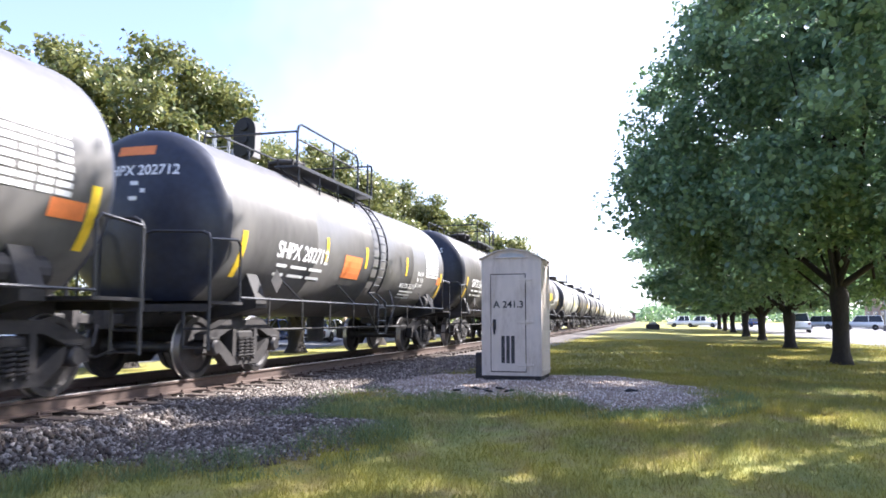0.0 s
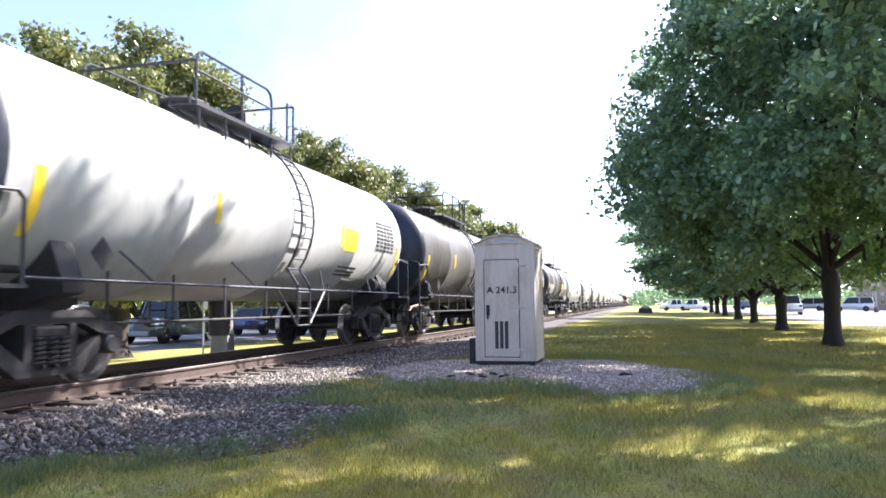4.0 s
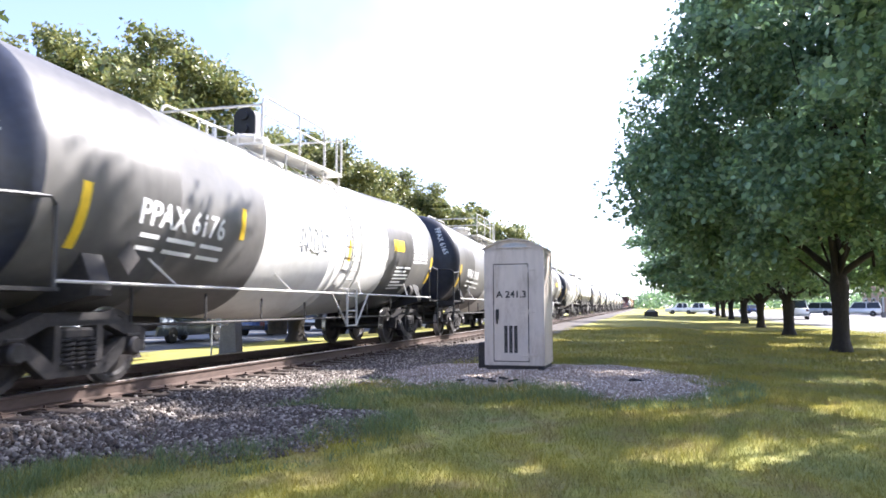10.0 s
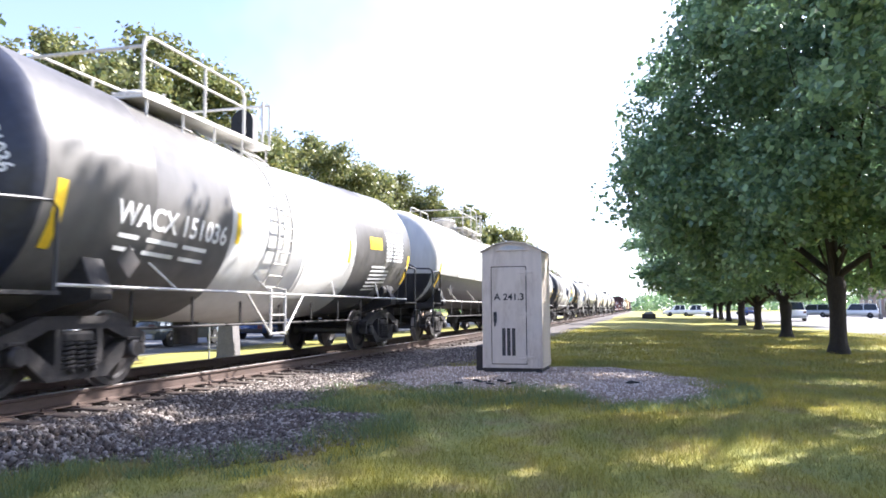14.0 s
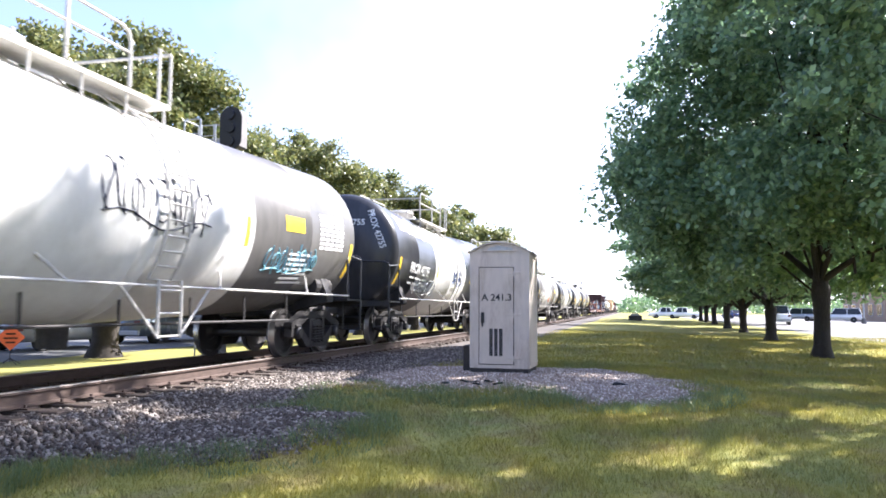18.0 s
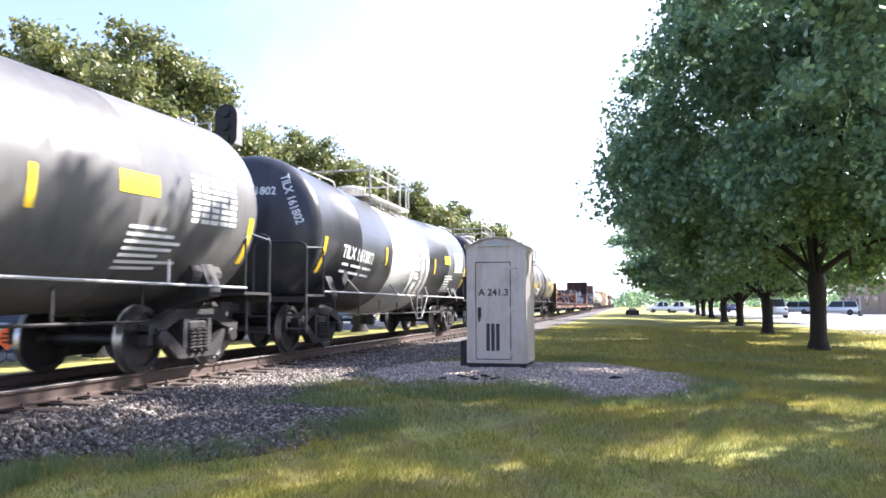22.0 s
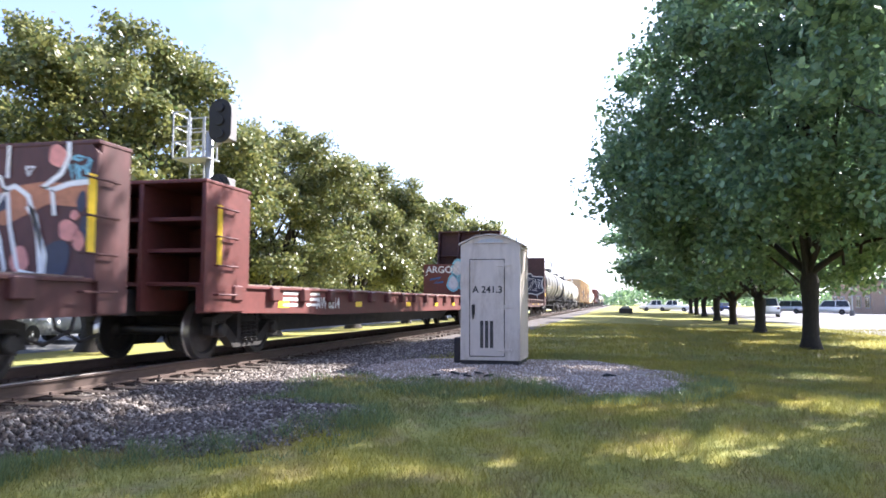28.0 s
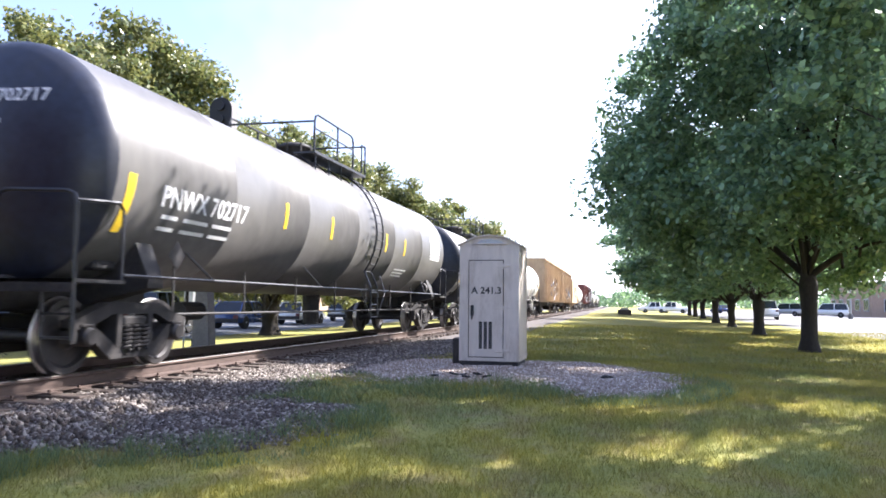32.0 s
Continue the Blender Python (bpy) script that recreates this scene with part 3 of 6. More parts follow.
ybal = np.concatenate([np.arange(-60, 0, 1.5), np.arange(0, 24, 0.12), np.arange(24, 80, 0.8), np.arange(80, 720, 12.0)])
xbal = np.concatenate([np.arange(-11.2, -6.0, 0.3), np.arange(-6.0, -2.2, 0.1)])
bed = new("ballast_bed", grid_mesh("ballast_bed", xbal, ybal, lambda X, Y: np.where((X > -2.4) | (X < -11.0), -0.6, ballast_z(X, Y) - 0.012), M_STONE))
tagged(bed, "bed of grey and rust-brown crushed stone under the track", "ballast", kind="structure")
pad = new("gravel_pad", grid_mesh("gravel_pad", np.arange(-5.4, 2.2, 0.1), np.arange(8.6, 15.6, 0.1), lambda X, Y: pad_z(X, Y) - 0.008, M_PAD))
tagged(pad, "pad of pale grey gravel round the equipment cabinet", "gravel", kind="structure")


def stones(name, rng, n, xr, yr, zf, size, keep, label, lift=0.2, material=None):
    """Broken stones: lopsided six-sided lumps."""
    x, y = rng.uniform(*xr, n), yr[0] + (yr[1] - yr[0]) * rng.random(n) ** 1.35
    ok = keep(x, y)
    x, y = x[ok], y[ok]
    n = len(x)
    cube = np.array([(-1, -1, -1), (1, -1, -1), (1, 1, -1), (-1, 1, -1), (-1, -1, 1), (1, -1, 1), (1, 1, 1), (-1, 1, 1)], float)
    v = cube[None] * rng.uniform(0.55, 1.0, (n, 8, 3))
    v[:, 4:, :2] *= 0.7
    s = size * rng.uniform(0.55, 1.25, n)
    q = rng.normal(size=(n, 4))
    q /= np.linalg.norm(q, axis=1)[:, None]
    w, a, b, c = q.T
    R = np.stack([1 - 2 * (b * b + c * c), 2 * (a * b - c * w), 2 * (a * c + b * w), 2 * (a * b + c * w), 1 - 2 * (a * a + c * c), 2 * (b * c - a * w), 2 * (a * c - b * w), 2 * (b * c + a * w), 1 - 2 * (a * a + b * b)], 1).reshape(n, 3, 3)
    v = np.einsum("nij,nkj->nki", R, v) * s[:, None, None]
    v += np.stack([x, y, zf(x, y) + s * lift], 1)[:, None]
    quads = np.array([(3, 2, 1, 0), (4, 5, 6, 7), (0, 1, 5, 4), (1, 2, 6, 5), (2, 3, 7, 6), (3, 0, 4, 7)])
    f = (np.arange(n)[:, None, None] * 8 + quads[None]).reshape(-1, 4)
    ob = new(name, from_arrays(name, v.reshape(-1, 3), f, material or M_LOOSE))
    return tagged(ob, label, "stones", kind="stuff")


def stone_mat(name, k, deep=1.0):
    m = bpy.data.materials.new(name)
    m.use_nodes = True
    nt = m.node_tree
    bsdf = nt.nodes["Principled BSDF"]
    geo = nt.nodes.new("ShaderNodeNewGeometry")
    ramp = nt.nodes.new("ShaderNodeValToRGB")
    els = ramp.color_ramp.elements
    els[0].color, els[1].color = (0.05 * k * deep, 0.038 * k * deep, 0.03 * k * deep, 1), (0.50 * k ** 0.6, 0.44 * k ** 0.6, 0.38 * k ** 0.6, 1)
    e = els.new(0.35)
    e.color = (0.135 * k, 0.098 * k, 0.075 * k, 1)
    e = els.new(0.7)
    e.color = (0.20 * k, 0.172 * k, 0.148 * k, 1)
    nt.links.new(geo.outputs["Random Per Island"], ramp.inputs["Fac"])
    nt.links.new(ramp.outputs["Color"], bsdf.inputs["Base Color"])
    bsdf.inputs["Roughness"].default_value = 0.85
    return m


M_LOOSE = stone_mat("loose_ballast", 0.62)
M_PALESTONE = stone_mat("pale_loose_gravel", 2.1, 2.6)
rng = np.random.default_rng(5)
stones("ballast_stones", rng, 105000, (-6.0, -2.3), (2.5, 22), ballast_z, 0.0245, lambda x, y: ballast_z(x, y) > ground_z(x, y) + 0.003 - 0.02 * rng.random(len(x)) ** 2, "loose crushed stones on the shoulder of the track")
stones("crib_stones", rng, 16000, (-9.0, -6.0), (2.5, 26), ballast_z, 0.032, lambda x, y: np.abs(np.abs(x - TRACK_X) - 0.75) > 0.12, "loose crushed stones between the rails", 0.4)
stones("pad_gravel", rng, 60000, (-5.0, 1.8), (8.8, 15.4), pad_z, 0.0125, lambda x, y: (pad_z(x, y) > ground_z(x, y) + 0.001 - 0.015 * rng.random(len(x)) ** 2) & (ballast_z(x, y) <= ground_z(x, y) + 0.03), "loose grey gravel round the equipment cabinet", material=M_PALESTONE)


def grass(name, rng, n, xr, yr, hgt, wid, label, edge=False):
    x, y = rng.uniform(*xr, n), yr[0] + (yr[1] - yr[0]) * rng.random(n) ** 1.25
    gb, gp = ballast_z(x, y) - ground_z(x, y), pad_z(x, y) - ground_z(x, y)
    ok = (gb < 0.004 + 0.03 * rng.random(n) ** 2) & (gp < 0.004 + 0.02 * rng.random(n) ** 2)
    if edge:
        near = np.maximum(gb, gp * 0.6)
        ok = (gb < 0.022) & (gp < 0.012) & (near > -0.045) & (wob(x, y, 2.7, 2.0) > -0.5 + rng.random(n) * 0.9)
    x, y = x[ok], y[ok]
    n = len(x)
    z = ground_z(x, y) - 0.005
    tall = 1 + 0.6 * np.clip(wob(x, y, 1.3, 4.0), -0.6, 1) + 0.35 * wob(x, y, 5.1, 1.0)
    h = hgt * rng.uniform(0.5, 1.3, n) * tall
    a = rng.random(n) * math.tau
    w = wid * rng.uniform(0.6, 1.3, n)
    lean = rng.normal(size=(n, 2)) * 0.45 * h[:, None]
    dx, dy = np.cos(a) * w, np.sin(a) * w
    v = np.stack([np.stack([x - dx, y - dy, z], 1), np.stack([x + dx, y + dy, z], 1), np.stack([x + lean[:, 0], y + lean[:, 1], z + h], 1)], 1).reshape(-1, 3)
    ob = new(name, from_arrays(name, v, np.arange(n * 3).reshape(-1, 3), M_TUFT if edge else M_BLADE))
    return tagged(ob, label, "grass", kind="stuff")


grass("lawn_grass", rng, 380000, (-5.6, 9.0), (3.2, 16), 0.062, 0.0035, "short mown grass blades, green with dry straw-coloured patches")
grass("far_lawn_grass", rng, 120000, (-4.5, 16.0), (15, 42), 0.075, 0.008, "short mown grass farther along the lawn")
grass("edge_grass", rng, 130000, (-5.8, 1.5), (3.0, 12), 0.11, 0.004, "longer green grass along the edge of the ballast", True)

# ---- equipment cabinet ----
CAB = (-2.08, 12.5)


def equipment_cabinet():
    cab = thing("equipment_cabinet", "cream-grey steel railway equipment cabinet on a gravel pad", "cabinet")
    W, D, H = 1.0, 0.98, 1.98
    bm = bmesh.new()
    prism(bm, [(-W / 2, 0.06), (W / 2, 0.06), (W / 2, H), (0.25, H + 0.12), (0, H + 0.155), (-0.25, H + 0.12), (-W / 2, H)], "y", 0, D)
    part("body", bm, M_CABINET, cab)
    bm = bmesh.new()
    prism(bm, [(-W / 2 - 0.03, H - 0.01), (-W / 2 - 0.03, H + 0.012), (-0.25, H + 0.142), (0, H + 0.178), (0.25, H + 0.142), (W / 2 + 0.03, H + 0.012), (W / 2 + 0.03, H - 0.01), (0.25, H + 0.122), (0, H + 0.158), (-0.25, H + 0.122)], "y", -0.05, D + 0.05)
    part("roof", bm, M_CABINET, cab)
    bm = bmesh.new()
    box(bm, -W / 2 + 0.02, W / 2 - 0.02, 0.03, D - 0.03, -0.05, 0.06)
    part("base", bm, M_STEEL, cab, "dark steel skid under the cabinet")
    bm = bmesh.new()
    box(bm, -0.26, 0.30, -0.03, -0.006, H + 0.012, H + 0.03, 0.003)
    part("drip_ledge", bm, M_CABINET, cab)
    bm = bmesh.new()
    prism(bm, [(-0.22, H + 0.03), (0.24, H + 0.03), (0.2, H + 0.07), (0, H + 0.1), (-0.15, H + 0.08)], "y", -0.012, -0.003)
    part("gable_vent", bm, M_GALV, cab)
    x0, x1, z0, z1 = -0.335, 0.235, 0.13, 1.72
    bm = bmesh.new()
    for a in ((x0 - 0.012, x0, z0, z1), (x1, x1 + 0.012, z0, z1), (x0 - 0.012, x1 + 0.012, z1, z1 + 0.014), (x0 - 0.012, x1 + 0.012, z0 - 0.012, z0)):
        box(bm, a[0], a[1], -0.006, 0.004, a[2], a[3])
    part("door_gap", bm, M_SEAM, cab, "dark gap round the door")
    bm = bmesh.new()
    box(bm, x0, x1, -0.016, 0.004, z0, z1, 0.005)
    door = part("door", bm, M_CABINET, cab)
    for zz in (1.62, 0.93, 0.22):
        bm = bmesh.new()
        box(bm, x1 - 0.12, x1 - 0.005, -0.03, -0.015, zz - 0.012, zz + 0.012, 0.004)
        box(bm, x1 + 0.0, x1 + 0.13, -0.024, -0.004, zz - 0.02 + 0.014, zz + 0.02 + 0.014, 0.004)
        lathe(bm, [(zz - 0.04, 0.012), (zz + 0.05, 0.012)], "z", 8, (x1 + 0.0, -0.022, 0))
        part("hinge", bm, M_CABINET, door)
    bm = bmesh.new()
    box(bm, x0 + 0.03, x0 + 0.085, -0.034, -0.015, 0.80, 0.98, 0.008)
    box(bm, x0 + 0.045, x0 + 0.07, -0.06, -0.03, 0.74, 0.92, 0.008)
    part("handle", bm, M_DARK, door, "dark padlocked door handle")
    bm = bmesh.new()
    for i in range(3):
        vx = x0 + 0.17 + i * 0.082
        for k in range(14):
            zz = 0.27 + k * 0.031
            prism(bm, [(-0.021, zz), (-0.016, zz), (-0.016, zz + 0.008)], "x", vx, vx + 0.058)
    # slats take grey in place of the enamel: their shadow put into the colour
    part("louvre", bm, M_DULL, door)
    bm = bmesh.new()
    for i in range(3):
        vx = x0 + 0.17 + i * 0.082
        box(bm, vx, vx + 0.058, -0.0175, -0.0155, 0.262, 0.71)
    part("louvre_slot", bm, M_SEAM, door, "dark slots behind the louvres")
    vs, fs = text_mesh("A 241.3", 0.155, 0.022)
    wid = max(v[0] for v in vs)
    bm = bmesh.new()
    add_flat(bm, vs, fs, lambda u, v: (-0.045 + (u - wid / 2) * 0.50 / wid, -0.0185, 1.175 + v))
    part("lettering", bm, M_DARK, door, "black milepost lettering A 241.3")
    bm = bmesh.new()
    box(bm, 0.36, 0.45, -0.006, 0.002, 1.83, 1.93, 0.002)
    part("notice_plate", bm, M_CABINET, cab)
    for yy in (0.06, D - 0.06):
        bm = bmesh.new()
        tube(bm, [(W / 2 - 0.06, yy, H + 0.0), (W / 2 - 0.06, yy, H + 0.12)], 0.01, 6)
        part("lifting_eye", bm, M_GALV, cab)
    for zz in (0.12, 1.9):
        bm = bmesh.new()
        box(bm, W / 2, W / 2 + 0.012, 0.02, D - 0.02, zz, zz + 0.03, 0.003)
        part("side_trim", bm, M_CABINET, cab)
    bm = bmesh.new()
    box(bm, -W / 2 - 0.17, -W / 2 - 0.01, 0.25, 0.55, -0.06, 0.42, 0.02)
    part("cable_box", bm, M_STEEL, cab, "dark cable box at the cabinet's side")
    cab.matrix_basis = pose(CAB[0], CAB[1], float(pad_z(*CAB)) + 0.02, 0, 0, -1.0)
    return cab


equipment_cabinet()


def scrap_piece(x, y, w, d, turn):
    """A torn flat piece of rubber with an uneven outline."""
    rs = random.Random(x * 7.3 + y)
    p = thing("rubber_scrap", "torn flat scrap of black rubber on the gravel", "scrap", "scraps on the gravel")
    bm = bmesh.new()
    ring = [(w * rs.uniform(0.6, 1.1) * math.cos(a), d * rs.uniform(0.6, 1.1) * math.sin(a)) for a in [k * math.tau / 9 for k in range(9)]]
    prism(bm, ring, "z", 0.0, 0.022)
    for v in bm.verts:
        v.co.z += 0.018 * math.sin(v.co.x * 20 + turn)
    part("flap", bm, M_TYRE, p)
    p.matrix_basis = pose(x, y, float(pad_z(x, y)) + 0.012, 0, 0, turn)


for x, y, w, d, turn in ((-2.32, 11.15, 0.14, 0.09, 10), (-2.02, 11.2, 0.11, 0.06, 60), (-1.86, 11.0, 0.10, 0.07, -25), (-2.12, 10.85, 0.08, 0.05, 40), (-0.12, 11.2, 0.13, 0.08, 15), (-2.62, 10.95, 0.09, 0.07, 80)):
    scrap_piece(x, y, w, d, turn)


# ---- signal ----
def signal_mast():
    s = thing("railway_signal", "galvanised railway signal mast with two black oval signal heads", "signal")
    bm = bmesh.new()
    tube(bm, [(0, 0, -0.3), (0, 0, 5.5)], 0.095, 12)
    part("mast", bm, M_GALV, s, smooth=True)
    bm = bmesh.new()
    box(bm, -0.3, 0.3, -0.3, 0.3, -0.35, 0.12, 0.03)
    part("footing", bm, M_CONCRETE, s)
    for zc in (3.85, 5.72):
        bm = bmesh.new()
        ol = []
        for k in range(28):
            a = k * math.tau / 28
            ol.append((0.3 * math.cos(a), zc + 0.3 * math.sin(a) + (0.25 if math.sin(a) >= 0 else -0.25)))
        prism(bm, ol, "y", -0.34, -0.31)
        hd = part("signal_head", bm, M_DARK, s, "black oval signal head")
        hd.location = (0.46, 0, 0)
        for dz in (0.33, 0.0, -0.33):
            bm = bmesh.new()
            lathe(bm, [(-0.40, 0.115), (-0.34, 0.125), (-0.34, 0.05)], "y", 16, (0, 0, zc + dz), True)
            part("hood", bm, M_DARK, hd)
        bm = bmesh.new()
        box(bm, -0.2, 0.22, -0.31, 0.12, zc - 0.46, zc + 0.46, 0.02)
        part("housing", bm, M_DULL, hd, "grey lamp housing behind the head")
        bm = bmesh.new()
        tube(bm, [(0, 0, zc - 0.55), (0.2, -0.1, zc - 0.6), (0.38, -0.15, zc - 0.5)], 0.04, 8)
        part("bracket", bm, M_GALV, s)
    bm = bmesh.new()
    for sx in (-0.2, 0.2):
        tube(bm, [(sx - 0.5, 0.25, 0.0), (sx - 0.5, 0.25, 6.0)], 0.022, 6)
    for k in range(19):
        tube(bm, [(-0.7, 0.25, 0.3 + 0.3 * k), (-0.3, 0.25, 0.3 + 0.3 * k)], 0.014, 5)
    part("ladder", bm, M_GALV, s)
    for zc in (4.85, 2.85):
        bm = bmesh.new()
        box(bm, -0.85, 0.1, -0.3, 0.35, zc - 0.03, zc)
        part("platform", bm, M_GALV, s)
        bm = bmesh.new()
        for px, py in ((-0.85, -0.3), (-0.85, 0.35), (-0.4, -0.3), (-0.4, 0.35), (0.0, 0.35)):
            tube(bm, [(px, py, zc), (px, py, zc + 1.15)], 0.022, 6)
        for hz in (0.4, 0.78, 1.15):
            tube(bm, [(-0.4, -0.3, zc + hz), (-0.85, -0.3, zc + hz), (-0.85, 0.35, zc + hz), (0.0, 0.35, zc + hz)], 0.02, 6)
        part("guard_rail", bm, M_GALV, s)
    s.matrix_basis = pose(-10.0, 17.15, float(ground_z(-10.0, 17.15)) + 0.05)
    bm = bmesh.new()
    prism(bm, [(-0.27, -0.2), (0.27, -0.2), (0.13, 1.75), (-0.13, 1.75)], "y", -0.16, 0.16)
    part("pedestal", bm, M_DULL, s, "tapered grey steel pedestal")
    bm = bmesh.new()
    box(bm, -0.62, -0.38, 0.1, 0.24, 1.2, 2.45, 0.02)
    part("junction_box", bm, M_CLEANWHITE, s, "white junction box on the ladder")
    return s


signal_mast()


# ---- train: shared parts ----
def build_truck():
    """One freight truck: two cast side frames, bolster, springs and two wheelsets."""
    tr = mesh_ob("truck", box(box(bmesh.new(), -0.98, 0.98, -0.2, 0.2, 0.38, 0.66, 0.04), -0.35, 0.35, -0.3, 0.3, 0.66, 0.74, 0.02), M_TRUCK)
    for sx in (1, -1):
        bm = bmesh.new()
        x0, x1 = sx * 0.90, sx * 1.06
        lo, hi = min(x0, x1), max(x0, x1)
        # top chord, belly, two columns and the jaws over the axle boxes leave real openings between them
        prism(bm, [(-1.12, 0.50), (-1.12, 0.62), (-0.86, 0.69), (-0.5, 0.82), (0.5, 0.82), (0.86, 0.69), (1.12, 0.62), (1.12, 0.50), (0.78, 0.55), (0.44, 0.68), (-0.44, 0.68), (-0.78, 0.55)], "x", lo, hi)
        prism(bm, [(-0.78, 0.55), (-0.66, 0.50), (-0.37, 0.31), (0.37, 0.31), (0.66, 0.50), (0.78, 0.55), (0.74, 0.37), (0.45, 0.15), (-0.45, 0.15), (-0.74, 0.37)], "x", lo + 0.004, hi - 0.004)
        for c in (-0.31, 0.31):
            prism(bm, [(c - 0.055, 0.29), (c + 0.055, 0.29), (c + 0.045, 0.70), (c - 0.045, 0.70)], "x", lo + 0.01, hi + 0.004)
        for c in (-1, 1):
            prism(bm, [(c * 1.03, 0.36), (c * 1.12, 0.36), (c * 1.12, 0.54), (c * 1.03, 0.54)], "x", lo + 0.008, hi - 0.008)
        bmesh.ops.recalc_face_normals(bm, faces=bm.faces)
        part("side_frame", bm, M_TRUCK, tr)
        for a in (-0.17, 0.0, 0.17):
            bm = bmesh.new()
            pts = []
            for k in range(49):
                t = k / 48
                pts.append((sx * 0.99 + 0.07 * math.cos(t * math.tau * 6), a + 0.07 * math.sin(t * math.tau * 6), 0.24 + 0.30 * t))
            tube(bm, pts, 0.019, 5)
            s = part("spring", bm, M_TRUCK, tr)
            s.location = (sx * 0.055, 0, 0)
        bm = bmesh.new()
        box(bm, sx * 0.96 - 0.1, sx * 0.96 + 0.11, -0.235, 0.235, 0.53, 0.66, 0.03)
        part("bolster_end", bm, M_TRUCK, tr)
        for a in (-0.875, 0.875):
            bm = bmesh.new()
            box(bm, min(sx * 0.9, sx * 1.09), max(sx * 0.9, sx * 1.09), a - 0.12, a + 0.12, 0.535, 0.575, 0.01)
            part("bearing_adapter", bm, M_TRUCK, tr)
    R = 0.43
    half = [(0.62, 0.08), (0.66, 0.12), (0.70, 0.15), (0.72, 0.33), (0.66, 0.37), (0.665, R + 0.028), (0.69, R + 0.028), (0.70, R + 0.004), (0.80, R), (0.80, 0.36), (0.765, 0.33), (0.79, 0.16), (0.815, 0.13), (0.815, 0.08), (0.90, 0.08), (0.90, 0.11), (1.10, 0.11), (1.13, 0.085), (1.13, 0.03)]
    for a in (-0.875, 0.875):
        bm = bmesh.new()
        lathe(bm, [(-u, r) for u, r in half[::-1]] + half, "x", 36)
        for f in bm.faces:
            c = f.calc_center_median()
            if math.hypot(c.y, c.z) > R - 0.012 and 0.69 < abs(c.x) < 0.81:
                f.material_index = 1
        bmesh.ops.recalc_face_normals(bm, faces=bm.faces)
        ws = part("wheelset", bm, [M_WHEEL, M_TREAD], tr)
        ws.location = (0, a, R)
    return tr


TRUCK = build_truck()
TRUCK.matrix_basis = pose(0, 0, -50)
WHEELSETS = []
CARS = []
_truck_used = [False]


def add_truck(car, y):
    if not _truck_used[0]:
        t = TRUCK
        _truck_used[0] = True
    else:
        t = copy_thing(TRUCK, Matrix())
    t.parent = car
    t.matrix_basis = pose(0, y, 0)
    for c in t.children:
        if c.name.startswith("wheelset"):
            WHEELSETS.append((c, len(CARS)))
    return t


SHARED = {}


def shared_part(key, name, make, material, parent, label="", smooth=False):
    """Alike parts of many cars share one mesh."""
    if key not in SHARED:
        SHARED[key] = part(name, make(), material, parent, label, smooth)
        return SHARED[key]
    o = new(name, SHARED[key].data)
    o.parent = parent
    return tagged(o, label) if label else o


def coupler_bm():
    bm = bmesh.new()
    box(bm, -0.07, 0.07, -0.95, 0.2, 0.76, 0.9, 0.02)
    prism(bm, [(-0.16, -1.12), (0.02, -1.2), (0.14, -1.12), (0.14, -1.0), (0.07, -0.92), (-0.07, -0.92), (-0.16, -1.0)], "z", 0.7, 0.96)
    tube(bm, [(0.2, -0.75, 0.75), (0.3, -0.95, 0.5), (0.12, -1.2, 0.32), (-0.1, -1.32, 0.42)], 0.025, 6)
    return bm


def add_couplers(car, front, rear):
    for y, t in ((front, 0), (rear, 180)):
        c = shared_part("coupler", "coupler", coupler_bm, M_STEEL, car)
        c.matrix_basis = pose(0, y, 0, 0, 0, t)


